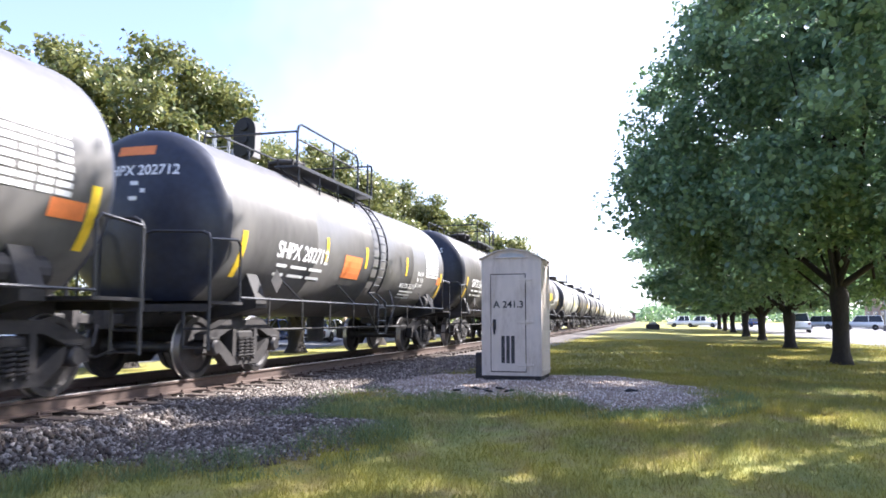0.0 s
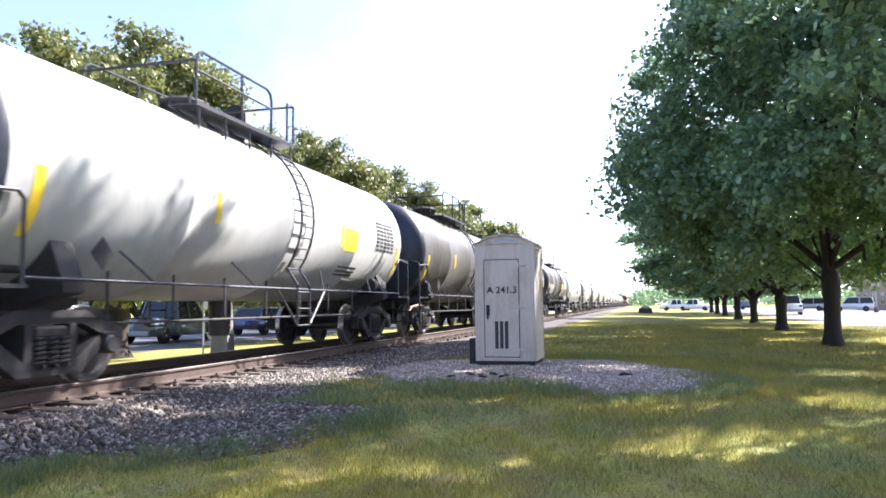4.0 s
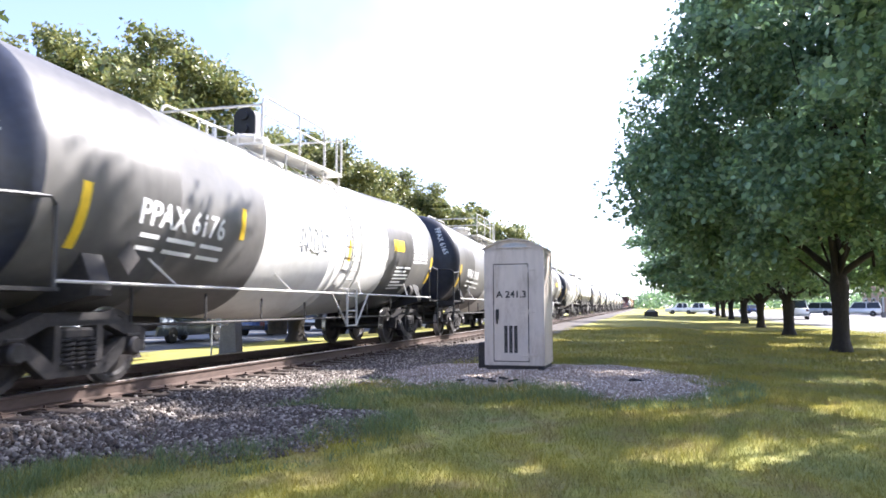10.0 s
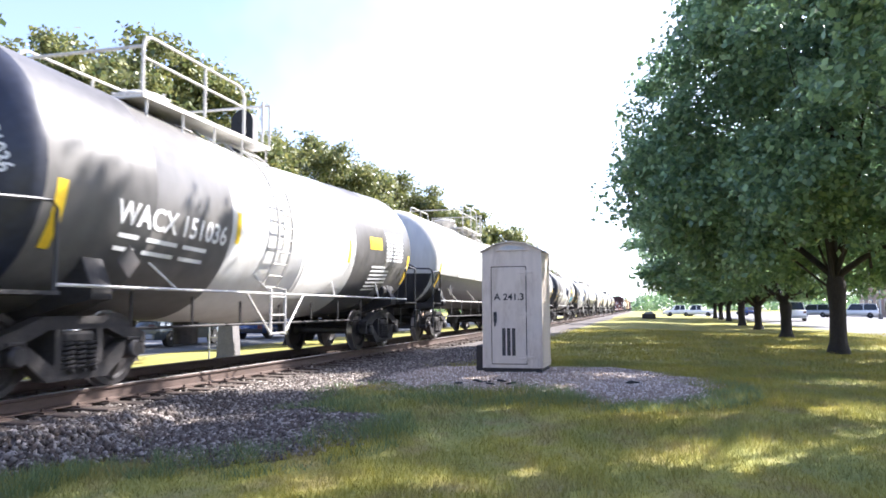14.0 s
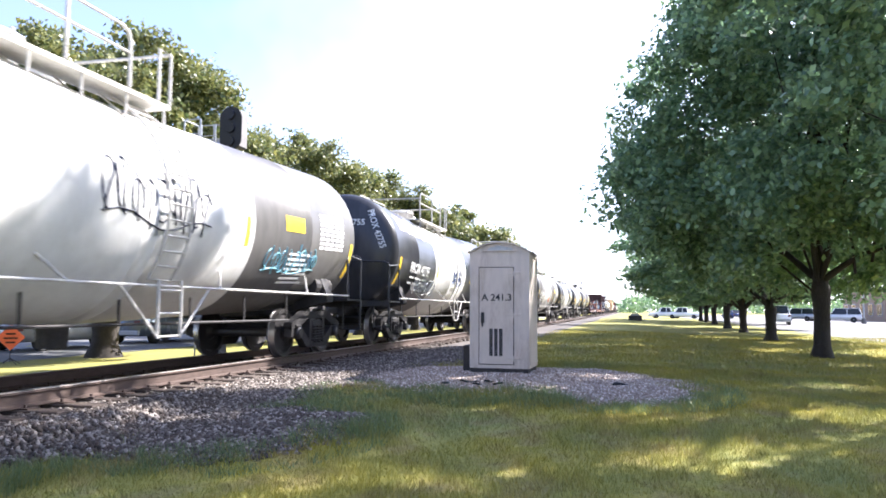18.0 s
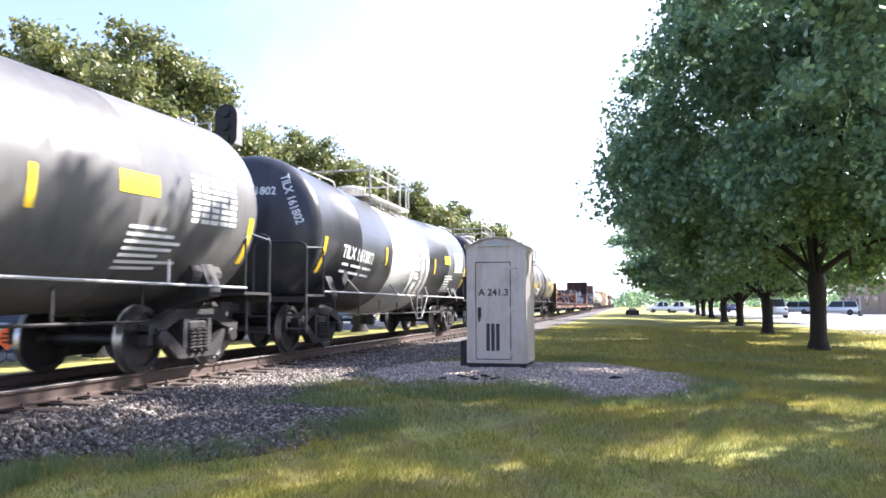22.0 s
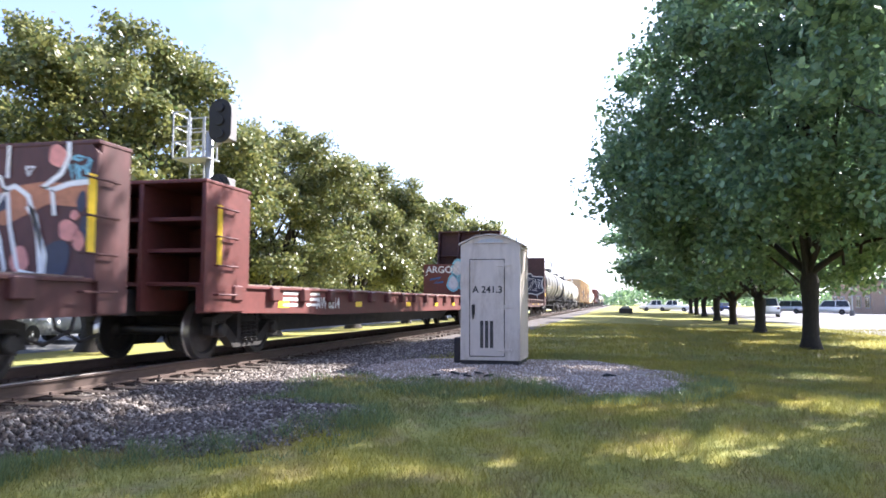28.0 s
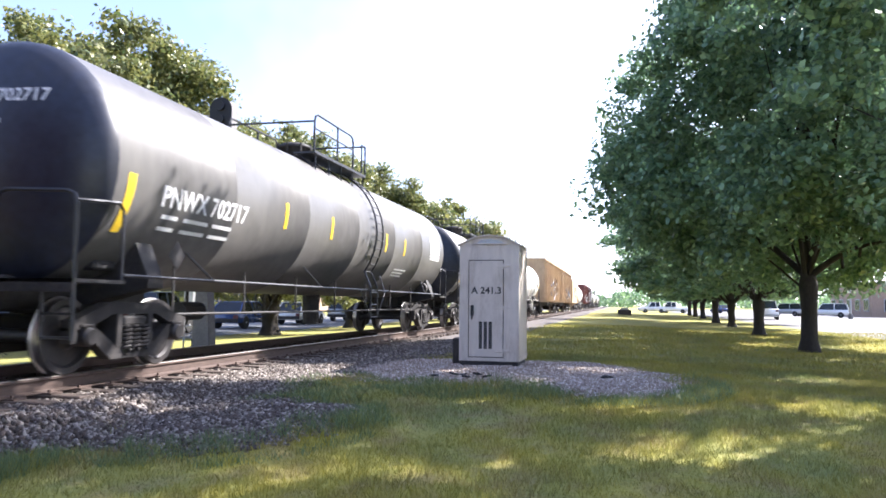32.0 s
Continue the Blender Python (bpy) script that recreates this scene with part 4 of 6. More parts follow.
# ---- tank cars ----
def tank_car(spec):
    """A tank car whose front head rim stands at y = 0; the tank runs towards +y; z = 0 is the rail."""
    length, R, zc = spec["tank"], spec.get("R", 1.36), spec.get("zc", 2.42)
    car = thing("tank_car", spec["label"], "tank car", "cars of the freight train")
    pipe = M_WPIPE if spec.get("white_rails") else M_PIPE
    HD, sag = 0.45, spec.get("sag", 0.0)

    def drop(y):
        """The tank falls a little from both ends to its outlet in the middle."""
        return sag * max(0.0, 1 - abs(2 * y / length - 1))

    def ring(bm, profile, seg=44):
        lathe(bm, profile, "y", seg, (0, 0, zc), False)
        for v in bm.verts:
            v.co.z -= drop(v.co.y)
        return bm

    def on_tank(u, v):
        a = v / R
        return ((R + 0.005) * math.cos(a), u, zc - drop(u) + (R + 0.005) * math.sin(a))

    def on_head(u, v):
        r2 = min((u * u + v * v) / (R * R), 1)
        return (u, -HD * math.sqrt(1 - r2) - 0.006, zc + v)

    for a, b, m, lab in spec["sections"]:
        bm = bmesh.new()
        y0, y1 = a * length, b * length
        n = max(2, int((y1 - y0) / 2.4))
        stops = [y0 + (y1 - y0) * k / n for k in range(n + 1)]
        if y0 < length / 2 < y1 and sag:
            stops = sorted([q for q in stops if abs(q - length / 2) > 0.1 or q in (y0, y1)] + [length / 2])
        prof = []
        for k, yy in enumerate(stops):
            prof.append((yy, R))
            if 0 < k < len(stops) - 1:
                prof[-1:] = [(yy - 0.012, R), (yy - 0.006, R + 0.005), (yy + 0.006, R + 0.005), (yy + 0.012, R)]
        ring(bm, prof)
        part("tank_shell", bm, m, car, lab, True)
    two = spec.get("lower")
    if two:
        bm = bmesh.new()
        segs, y0, y1 = 24, -0.02, length + 0.02
        for k in range(segs):
            a0, a1 = math.pi + 0.31 + (math.pi - 0.62) * k / segs, math.pi + 0.31 + (math.pi - 0.62) * (k + 1) / segs
            q = [((R + 0.004) * math.cos(a), yy, zc + (R + 0.004) * math.sin(a) + 0.0) for a, yy in ((a0, y0), (a1, y0), (a1, y1), (a0, y1))]
            bm.faces.new([bm.verts.new(p) for p in q])
        part("lower_shell", bm, two, car, "black lower half of the tank", True)
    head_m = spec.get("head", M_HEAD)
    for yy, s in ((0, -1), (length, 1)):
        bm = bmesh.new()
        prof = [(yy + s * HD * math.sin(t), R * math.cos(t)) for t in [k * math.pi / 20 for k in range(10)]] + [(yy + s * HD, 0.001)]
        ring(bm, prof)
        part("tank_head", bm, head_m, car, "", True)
        if two and s < 0:
            bm = bmesh.new()
            rows = []
            for q in range(11):
                v = -R * (0.305 + 0.692 * q / 10)
                wide = math.sqrt(R * R * 0.998 - v * v)
                rows.append([bm.verts.new(on_head(wide * (k / 10 - 1), v)) for k in range(21)])
            for r0, r1 in zip(rows, rows[1:]):
                for k in range(20):
                    bm.faces.new((r0[k], r0[k + 1], r1[k + 1], r1[k]))
            bmesh.ops.recalc_face_normals(bm, faces=bm.faces)
            part("lower_head", bm, two, car, "black lower half of the tank head", True)
    # stub sills, draft gear housings and bolsters
    for yy, s in ((0, 1), (length, -1)):
        bm = bmesh.new()
        a, b = sorted((yy - s * 0.55, yy + s * 2.3))
        box(bm, -0.26, 0.26, a, b, 0.72, 1.12, 0.02)
        part("stub_sill", bm, M_STEEL, car)
        bm = bmesh.new()
        c = yy + s * 0.95
        prism(bm, [(-1.32, 1.0), (-1.32, 1.12), (-1.05, 1.75), (-0.6, 1.35), (0.6, 1.35), (1.05, 1.75), (1.32, 1.12), (1.32, 1.0), (0.4, 0.78), (-0.4, 0.78)], "y", c - 0.16, c + 0.16)
        part("bolster", bm, M_STEEL, car)
        bm = bmesh.new()
        a, b = sorted((yy - s * 0.62, yy + s * 0.25))
        box(bm, -1.4, 1.4, a, b, 1.03, 1.07)
        box(bm, -1.4, 1.4, min(yy - s * 0.62, yy - s * 0.57), max(yy - s * 0.62, yy - s * 0.57), 0.93, 1.07)
        part("end_platform", bm, M_STEEL if not spec.get("end_white") else M_WPIPE, car)
        e = yy - s * 0.58
        hm = M_WPIPE if spec.get("end_white") else M_PIPE
        for sx in (-1, 1):
            def hoop():
                return tube(bmesh.new(), [(1.38, 0, 0.42), (1.38, 0, 1.87), (1.35, 0, 1.96), (1.26, 0, 2.0), (0.5, 0, 2.03), (0.40, 0, 2.0), (0.36, 0, 1.9), (0.36, 0, 1.05)], 0.024, 6)

            def side_hoop():
                return tube(bmesh.new(), [(1.38, 0.0, 1.9), (1.38, 0.7, 1.95), (1.38, 0.78, 1.87), (1.38, 0.78, 1.05)], 0.022, 6)

            def end_step():
                b = bmesh.new()
                for k in range(3):
                    tube(b, [(1.38, 0, 0.45 + 0.25 * k), (1.0, 0, 0.45 + 0.25 * k)], 0.017, 5)
                return tube(b, [(1.0, 0, 0.42), (1.0, 0, 1.05)], 0.02, 5)
            for nm, fn in (("end_handrail", hoop), ("side_handrail", side_hoop), ("end_step", end_step)):
                o = shared_part(nm + hm.name, nm, fn, hm, car)
                o.matrix_basis = Matrix.Translation((0, e, 0)) @ Matrix.Diagonal((sx, s, 1, 1))
    add_couplers(car, -0.5, length + 0.5)
    # walkway rail along the bottom of the tank
    bm = bmesh.new()
    for sx in (-1, 1):
        tube(bm, [(sx * 1.40, 0.2, 1.13), (sx * 1.40, length - 0.2, 1.13)], 0.02, 6)
        for k in range(4):
            yy = 2.2 + (length - 4.4) * k / 3
            tube(bm, [(sx * 1.40, yy, 1.13), (sx * 1.17, yy + (0.35 if k > 1 else -0.35), 1.5)], 0.018, 5)
    part("side_rail", bm, M_WPIPE if spec.get("white_rails") else M_PIPE, car)
    # side ladder over the tank to the platform
    ly = spec.get("ladder", 0.5) * length
    RL, zl = R + 0.10, zc - drop(ly)
    for sx in (-1, 1):
        arc = [(sx * RL * math.cos(a), zl + RL * math.sin(a)) for a in [radians(-35 + 8.5 * k) for k in range(13)]]
        up = [(sx * 1.42, ly - 0.24, 0.5), (sx * 1.42, ly - 0.24, 1.2)] + [(x, ly - 0.24, z) for x, z in arc]
        down = [(x, ly + 0.24, z) for x, z in arc[::-1]] + [(sx * 1.42, ly + 0.24, 1.2), (sx * 1.42, ly + 0.24, 0.5)]
        ladder = part("ladder", tube(bmesh.new(), up + down, 0.022, 6), pipe, car)
        spots = [(sx * 1.42, 0.52 + 0.28 * k) for k in range(3)] + [(sx * RL * math.cos(a), zl + RL * math.sin(a)) for a in [radians(-35 + 7.3 * k) for k in range(14)]]
        for x, z in spots:
            rung = shared_part("rung" + pipe.name, "rung", lambda: tube(bmesh.new(), [(0, -0.24, 0), (0, 0.24, 0)], 0.015, 5), pipe, ladder)
            rung.location = (x, ly, z)
        for s in (-1, 1):
            part("ladder_brace", tube(bmesh.new(), [(sx * 1.42, ly + s * 0.24, 0.52), (sx * 1.40, ly + s * 0.95, 1.13)], 0.018, 5), pipe, ladder)
    # top platform, railing, dome
    zt = zl + R
    p0, p1 = ly - spec.get("plat_front", 2.6), ly + 0.55
    bm = bmesh.new()
    for sx in (-1, 1):
        box(bm, min(sx * 0.5, sx * 0.96), max(sx * 0.5, sx * 0.96), p0, p1, zt - 0.03, zt + 0.005, 0.006)
        box(bm, min(sx * 0.94, sx * 0.97), max(sx * 0.94, sx * 0.97), p0, p1, zt - 0.03, zt + 0.03)
        for q in range(5):
            yy = p0 + 0.1 + (p1 - p0 - 0.2) * q / 4
            tube(bm, [(sx * 0.94, yy, zt - 0.02), (sx * 0.94, yy, zt - 0.4)], 0.018, 5)
            tube(bm, [(sx * 0.55, yy, zt - 0.02), (sx * 0.9, yy, zt - 0.3)], 0.015, 5)
    part("platform", bm, pipe, car)
    hr = 0.78
    for sx in (-1, 1):
        bm = bmesh.new()
        tube(bm, [(sx * 0.95, p0, zt + 0.05), (sx * 0.95, p0, zt + hr - 0.16), (sx * 0.95, p0 + 0.05, zt + hr - 0.05), (sx * 0.95, p0 + 0.16, zt + hr), (sx * 0.95, ly - 0.46, zt + hr), (sx * 0.95, ly - 0.35, zt + hr - 0.05), (sx * 0.95, ly - 0.3, zt + hr - 0.16), (sx * 0.95, ly - 0.3, zt + 0.05)], 0.024, 6)
        tube(bm, [(sx * 0.95, (p0 + ly) / 2, zt + 0.05), (sx * 0.95, (p0 + ly) / 2, zt + hr)], 0.022, 6)
        tube(bm, [(sx * 0.95, p0, zt + 0.48), (sx * 0.95, ly - 0.3, zt + 0.48)], 0.018, 6)
        part("guard_rail", bm, pipe, car)
        part("ladder_rail", tube(bmesh.new(), [(sx * 0.95, ly + 0.3, zt + 0.05), (sx * 0.95, ly + 0.3, zt + hr - 0.05), (sx * 0.95, p1, zt + hr - 0.05), (sx * 0.95, p1, zt + 0.05)], 0.022, 6), pipe, car)
    part("cross_rail", tube(bmesh.new(), [(-0.95, p0, zt + hr - 0.16), (0.95, p0, zt + hr - 0.16)], 0.022, 6), pipe, car)
    part("cross_rail", tube(bmesh.new(), [(-0.95, p1, zt + hr - 0.05), (0.95, p1, zt + hr - 0.05)], 0.022, 6), pipe, car)
    bm = bmesh.new()
    my = ly - spec.get("plat_front", 2.6) * 0.55
    lathe(bm, [(zt - 0.14, 0.34), (zt + 0.30, 0.34), (zt + 0.30, 0.38), (zt + 0.36, 0.38), (zt + 0.42, 0.25), (zt + 0.44, 0.02)], "z", 20, (0, my, 0))
    man = part("manway", bm, spec.get("dome", M_STEEL), car, "", True)
    for k in range(8):
        a = k * math.tau / 8
        bolt = shared_part("bolt" + spec.get("dome", M_STEEL).name, "bolt", lambda: lathe(bmesh.new(), [(-0.1, 0.025), (0.1, 0.025)], "z", 6), spec.get("dome", M_STEEL), man)
        bolt.location = (0.37 * math.cos(a), my + 0.37 * math.sin(a), zt + 0.3)
    bm = bmesh.new()
    lathe(bm, [(zt - 0.12, 0.2), (zt + 0.30, 0.2), (zt + 0.36, 0.15), (zt + 0.37, 0.02)], "z", 16, (0, my + 0.95, 0))
    part("valve_housing", bm, spec.get("dome", M_STEEL), car, "", True)
    # yellow reflective strips
    sm = spec.get("stripe", M_YELLOW)
    for u in spec.get("stripes", (0.012, 0.3, 0.66, 0.985)):
        big = u < 0.04 or u > 0.97
        bm = bmesh.new()
        hh = 0.62 if big else 0.24
        uu = max(0.06, min(length - 0.2, u * length))
        bar(bm, uu, uu + (0.14 if big else 0.11), -0.85 if big else -0.36, -0.12 if big else 0.08, on_tank, 8)
        part("reflective_strip", bm, sm, car, "yellow reflective strip")
    # lettering
    lm = spec.get("letter_mat", M_CLEANWHITE)
    if spec.get("mark"):
        vs, fs = text_mesh(spec["mark"], 0.37 * spec.get("mark_size", 1.0), 0.02)
        bm = bmesh.new()
        mu = spec.get("mark_at", 0.09) * length
        add_flat(bm, vs, fs, lambda u, v: on_tank(mu + u * 0.95, v + spec.get("mark_v", -0.42)))
        for k in range(2):
            wv = -0.60 - 0.16 * k
            for a, b in ((0.0, 0.35), (0.5, 1.1), (1.22, 1.75)):
                bar(bm, mu + 0.1 + a, mu + 0.1 + b, wv + 0.02, wv + 0.075, on_tank, 2)
        part("lettering", bm, lm, car, "reporting mark and weight lettering")
        vs, fs = text_mesh(spec["mark"], 0.21, 0.02)
        wid = max(v[0] for v in vs)
        bm = bmesh.new()
        hm = spec.get("head_letter", lm)
        add_flat(bm, vs, fs, lambda u, v: on_head(u - wid / 2 + 0.1, v + 0.62))
        for k in range(3):
            bar(bm, -0.45, 0.1 + 0.12 * (k % 2), 0.47 - 0.11 * k, 0.53 - 0.11 * k, on_head, 1)
        if spec.get("white_rails") and spec.get("head") is not M_WHITE:
            add_flat(bm, vs, fs, lambda u, v: on_head(0.70 + 0.9 * u * 0.36 + v * 0.93, 0.98 - 0.9 * u * 0.93 + v * 0.36))
        tagged(part("head_lettering", bm, hm, car), "reporting mark lettering on the tank head", kind="stuff")
    if spec.get("head_panel"):
        bm = bmesh.new()
        for k in range(6):
            a, b = -0.32 + 0.1 * k, -0.22 + 0.1 * k
            bm.faces.new([bm.verts.new(on_head(*q)) for q in ((a, 0.92), (b, 0.92), (b, 1.06), (a, 1.06))])
        part("head_panel", bm, spec["head_panel"], car, "orange panel on the tank head")
    bm = bmesh.new()
    rg = random.Random(spec["mark"] if spec.get("mark") else "x")
    d0 = spec.get("data_at", 0.78) * length
    dv = spec.get("data_v", -0.45)
    for k in range(spec.get("data_rows", 7)):
        w = 0.7 + 0.5 * rg.random()
        bar(bm, d0, d0 + w, dv - 0.09 * k, dv + 0.045 - 0.09 * k, on_tank, 1)
    part("data_lettering", bm, lm, car, "small data lettering as plain bars")
    bm = bmesh.new()
    d1 = length - 1.75
    for k in range(8):
        for q in range(5):
            bar(bm, d1 + 0.24 * q, d1 + 0.24 * q + 0.17 + 0.05 * rg.random(), 0.30 - 0.085 * k, 0.358 - 0.085 * k, on_tank, 1)
    tagged(part("data_panel", bm, lm, car), "table of small data lettering as plain bars", kind="stuff")
    for u, v, w, h, m, lab in spec.get("panels", ()):
        bm = bmesh.new()
        bar(bm, u * length, u * length + w, v, v + h, on_tank, 4)
        part("painted_panel", bm, m, car, lab)
    for body, u, v, size, m in spec.get("words", ()):
        vs, fs = text_mesh(body, size, 0.02)
        bm = bmesh.new()
        add_flat(bm, vs, fs, lambda a, b: on_tank(u * length + a, v + b))
        part("stencil", bm, m, car, "stencilled words")
    for u, v, w, h, m, seed in spec.get("scrawl", ()):
        bm = bmesh.new()
        rs = random.Random(seed)
        letters = max(3, int(w / 0.24))
        for k in range(letters):
            cx, cz = u * length + (k + 0.5) * w / letters, v + h * rs.uniform(0.42, 0.58)
            rx, rz, a0, sweep = w / letters * rs.uniform(0.4, 0.62), h * rs.uniform(0.22, 0.42), rs.random() * 6.28, rs.uniform(3.2, 5.6)
            tube(bm, [on_tank(cx + rx * math.cos(a0 + sweep * q / 12), cz + rz * math.sin(a0 + sweep * q / 12)) for q in range(13)], 0.012, 4)
            lean, t1, t2 = rs.uniform(-0.5, 0.6) * rx, rs.uniform(0.3, 0.55), rs.uniform(0.3, 0.55)
            tube(bm, [on_tank(cx + lean * q + 0.25 * rx * math.sin(3 * q), cz + h * (t1 * max(q, 0) + t2 * min(q, 0))) for q in (-1, -0.5, 0, 0.5, 1)], 0.012, 4)
        tube(bm, [on_tank(u * length + w * q / 8, v + h * (0.12 + 0.1 * math.sin(q * 1.1))) for q in range(9)], 0.011, 4)
        tagged(part("graffiti", bm, m, car), "sprayed graffiti scrawl", kind="stuff")
    # brake gear under the tank
    bm = bmesh.new()
    lathe(bm, [(length * 0.3, 0.17), (length * 0.3 + 0.7, 0.17)], "y", 12, (-0.85, 0, 0.66))
    tube(bm, [(0.9, 1.2, 0.66), (0.9, length - 1.2, 0.66)], 0.022, 6)
    for q in range(7):
        yy = 2.0 + (length - 4.0) * q / 6
        tube(bm, [(0.9, yy, 0.66), (0.9, yy, zc - drop(yy) - math.sqrt(R * R - 0.81) + 0.03)], 0.018, 5)
    box(bm, 0.5, 0.9, 0.35, 0.75, 1.2, 1.45, 0.03)
    tube(bm, [(-0.85, length * 0.3 + 0.3, 0.66), (-0.85, length * 0.3 + 0.3, 1.25)], 0.03, 6)
    part("brake_gear", bm, M_STEEL, car)
    bm = bmesh.new()
    lathe(bm, [(0.36, 0.18), (zl - R + 0.08, 0.2)], "z", 14, (0, ly - 0.3, 0))
    part("bottom_outlet", bm, M_STEEL, car)
    bm = bmesh.new()
    lathe(bm, [(0.0, 0.17), (0.75, 0.17)], "y", 14, (1.05, length - 1.35, 1.3))
    part("air_cylinder", bm, M_STEEL if not spec.get("end_white") else M_WPIPE, car)
    bm = bmesh.new()
    bm.faces.new([bm.verts.new((1.42, 1.25 + a, 1.42 + b)) for a, b in ((-0.19, 0), (0, -0.19), (0.19, 0), (0, 0.19))])
    bm.faces.new([bm.verts.new((1.415, 1.25 + a, 1.42 + b)) for a, b in ((0, 0.19), (0.19, 0), (0, -0.19), (-0.19, 0))])
    part("placard", bm, M_STEEL, car)
    add_truck(car, 0.95)
    add_truck(car, length - 0.95)
    CARS.append((car, spec["L"]))
    return car


# ---- flat cars ----
def flat_car(spec):
    """A bulkhead flat car; y = 0 is the outer face of its front bulkhead."""
    n, hf, hr, col = spec["len"], spec["front_h"], spec["rear_h"], spec["mat"]
    car = thing("flat_car", spec["label"], "flat car", "cars of the freight train")
    bm = bmesh.new()
    for sx in (-1, 1):
        prism(bm, [(0.0, 1.07), (n, 1.07), (n, 0.70), (n - 3.4, 0.66), (n - 4.3, 0.62), (4.3, 0.62), (3.4, 0.66), (0.0, 0.70)], "x", sx * 1.40 - 0.03, sx * 1.40 + 0.03)
        box(bm, min(sx * 1.28, sx * 1.47), max(sx * 1.28, sx * 1.47), 0, n, 1.05, 1.10, 0.008)
    part("side_sill", bm, col, car)
    deck = part("deck", box(bmesh.new(), -1.3, 1.3, 0.45, n - 0.45, 1.02, 1.06), M_STEEL, car)
    for k in range(int((n - 0.6) / 0.62)):
        o = shared_part("plank", "plank", lambda: box(bmesh.new(), -1.36, 1.36, 0, 0.6, 1.06, 1.12, 0.008), M_DECK, deck)
        o.location = (0, 0.5 + k * 0.62, 0.003 * ((k * 7) % 3))
    bm = bmesh.new()
    prism(bm, [(-0.3, 1.02), (n + 0.3, 1.02), (n + 0.3, 0.66), (n - 3.6, 0.62), (n - 4.8, 0.30), (4.8, 0.30), (3.6, 0.62), (-0.3, 0.66)], "x", -0.33, 0.33)
    part("centre_sill", bm, M_STEEL, car)
    for k in range(int(n / 1.25)):
        yy = 0.9 + k * 1.25
        def pocket():
            b = bmesh.new()
            box(b, 1.40, 1.53, -0.14, 0.14, 0.86, 1.09, 0.02)
            return b
        o = shared_part("stake_pocket" + col.name, "stake_pocket", pocket, col, car)
        o.location = (0, yy, 0)
    BM, DP = spec.get("bulk_mat", col), spec.get("deep", 0.55)
    for yy, hh, s in ((0.0, hf, 1), (n, hr, -1)):
        if s > 0:
            DP = spec.get("deep_front", DP)
        else:
            DP = spec.get("deep", 0.55)
        W, top, lean = 1.49, 1.07 + hh, spec.get("lean", 0.0)
        bm = bmesh.new()
        a, b = sorted((yy + s * (DP - 0.06), yy + s * DP))
        prism(bm, [(-W, 1.07), (W, 1.07), (W, top - 0.1), (W - 0.08, top), (-W + 0.08, top), (-W, top - 0.1)], "y", a, b)
        bh = part("bulkhead", bm, BM, car)
        for xx in (-1.46, -0.5, 0.5, 1.46):
            bm = bmesh.new()
            prism(bm, [(yy + s * (DP - 0.06), top), (yy + s * lean, top), (yy, 1.5), (yy, 0.72), (yy + s * (DP - 0.06), 0.72)], "x", xx - 0.03, xx + 0.03)
            part("rib", bm, BM, bh)
        for zz in (0.0, 0.33, 0.64):
            bm = bmesh.new()
            a, b = sorted((yy + s * (0.12 + lean * zz), yy + s * (DP - 0.06)))
            box(bm, -1.46, 1.46, a, b, 1.07 + hh * zz, 1.07 + hh * zz + 0.05)
            part("cross_rib", bm, BM, bh)
        bm = bmesh.new()
        a, b = sorted((yy + s * max(lean - 0.03, -0.02), yy + s * (DP + 0.01)))
        box(bm, -1.5, 1.5, a, b, top, top + 0.05, 0.01)
        part("cap", bm, BM, bh)
        for k in range(int((hh + 0.4) / 0.4)):
            zz = 0.95 + 0.4 * k
            bm = bmesh.new()
            tube(bm, [(1.49, yy + s * 0.25, zz), (1.55, yy + s * 0.25, zz), (1.55, yy + s * 0.8, zz), (1.49, yy + s * 0.8, zz)], 0.014, 5)
            part("grab_iron", bm, col, car)
        bm = bmesh.new()
        yb = yy + (0.3 if s > 0 else -0.7)
        wq, z0q, z1q = (0.4, 1.3, 1.62) if hh > 3 else (0.13, 1.35, 2.2)
        bm.faces.new([bm.verts.new(q) for q in ((1.497, yb, z0q), (1.497, yb + wq, z0q), (1.497, yb + wq, z1q), (1.497, yb, z1q))])
        part("reflective_strip", bm, M_YELLOW, car, "yellow reflective strip")
    side = lambda u, v: (1.433, u, v)
    for u in spec.get("strips", ()):
        bm = bmesh.new()
        bar(bm, u, u + 0.42, 0.76, 0.87, side)
        part("reflective_strip", bm, M_YELLOW, car, "yellow reflective strip")
    bm = bmesh.new()
    vs, fs = text_mesh(spec["mark"], 0.30, 0.02)
    add_flat(bm, vs, fs, lambda u, v: side(spec["mark_at"] + u, 0.74 + v))
    for u in (2.6, 3.6, n - 4.0, n - 2.6):
        for k in range(3):
            bar(bm, u, u + 0.6, 0.78 + 0.1 * k, 0.83 + 0.1 * k, side)
    tagged(part("lettering", bm, M_CLEANWHITE, car), "reporting mark and data lettering", kind="stuff")
    spec["art"](car, n, hr)
    add_couplers(car, -0.1, n + 0.1)
    add_truck(car, 2.1)
    add_truck(car, n - 2.1)
    CARS.append((car, spec["L"]))
    return car


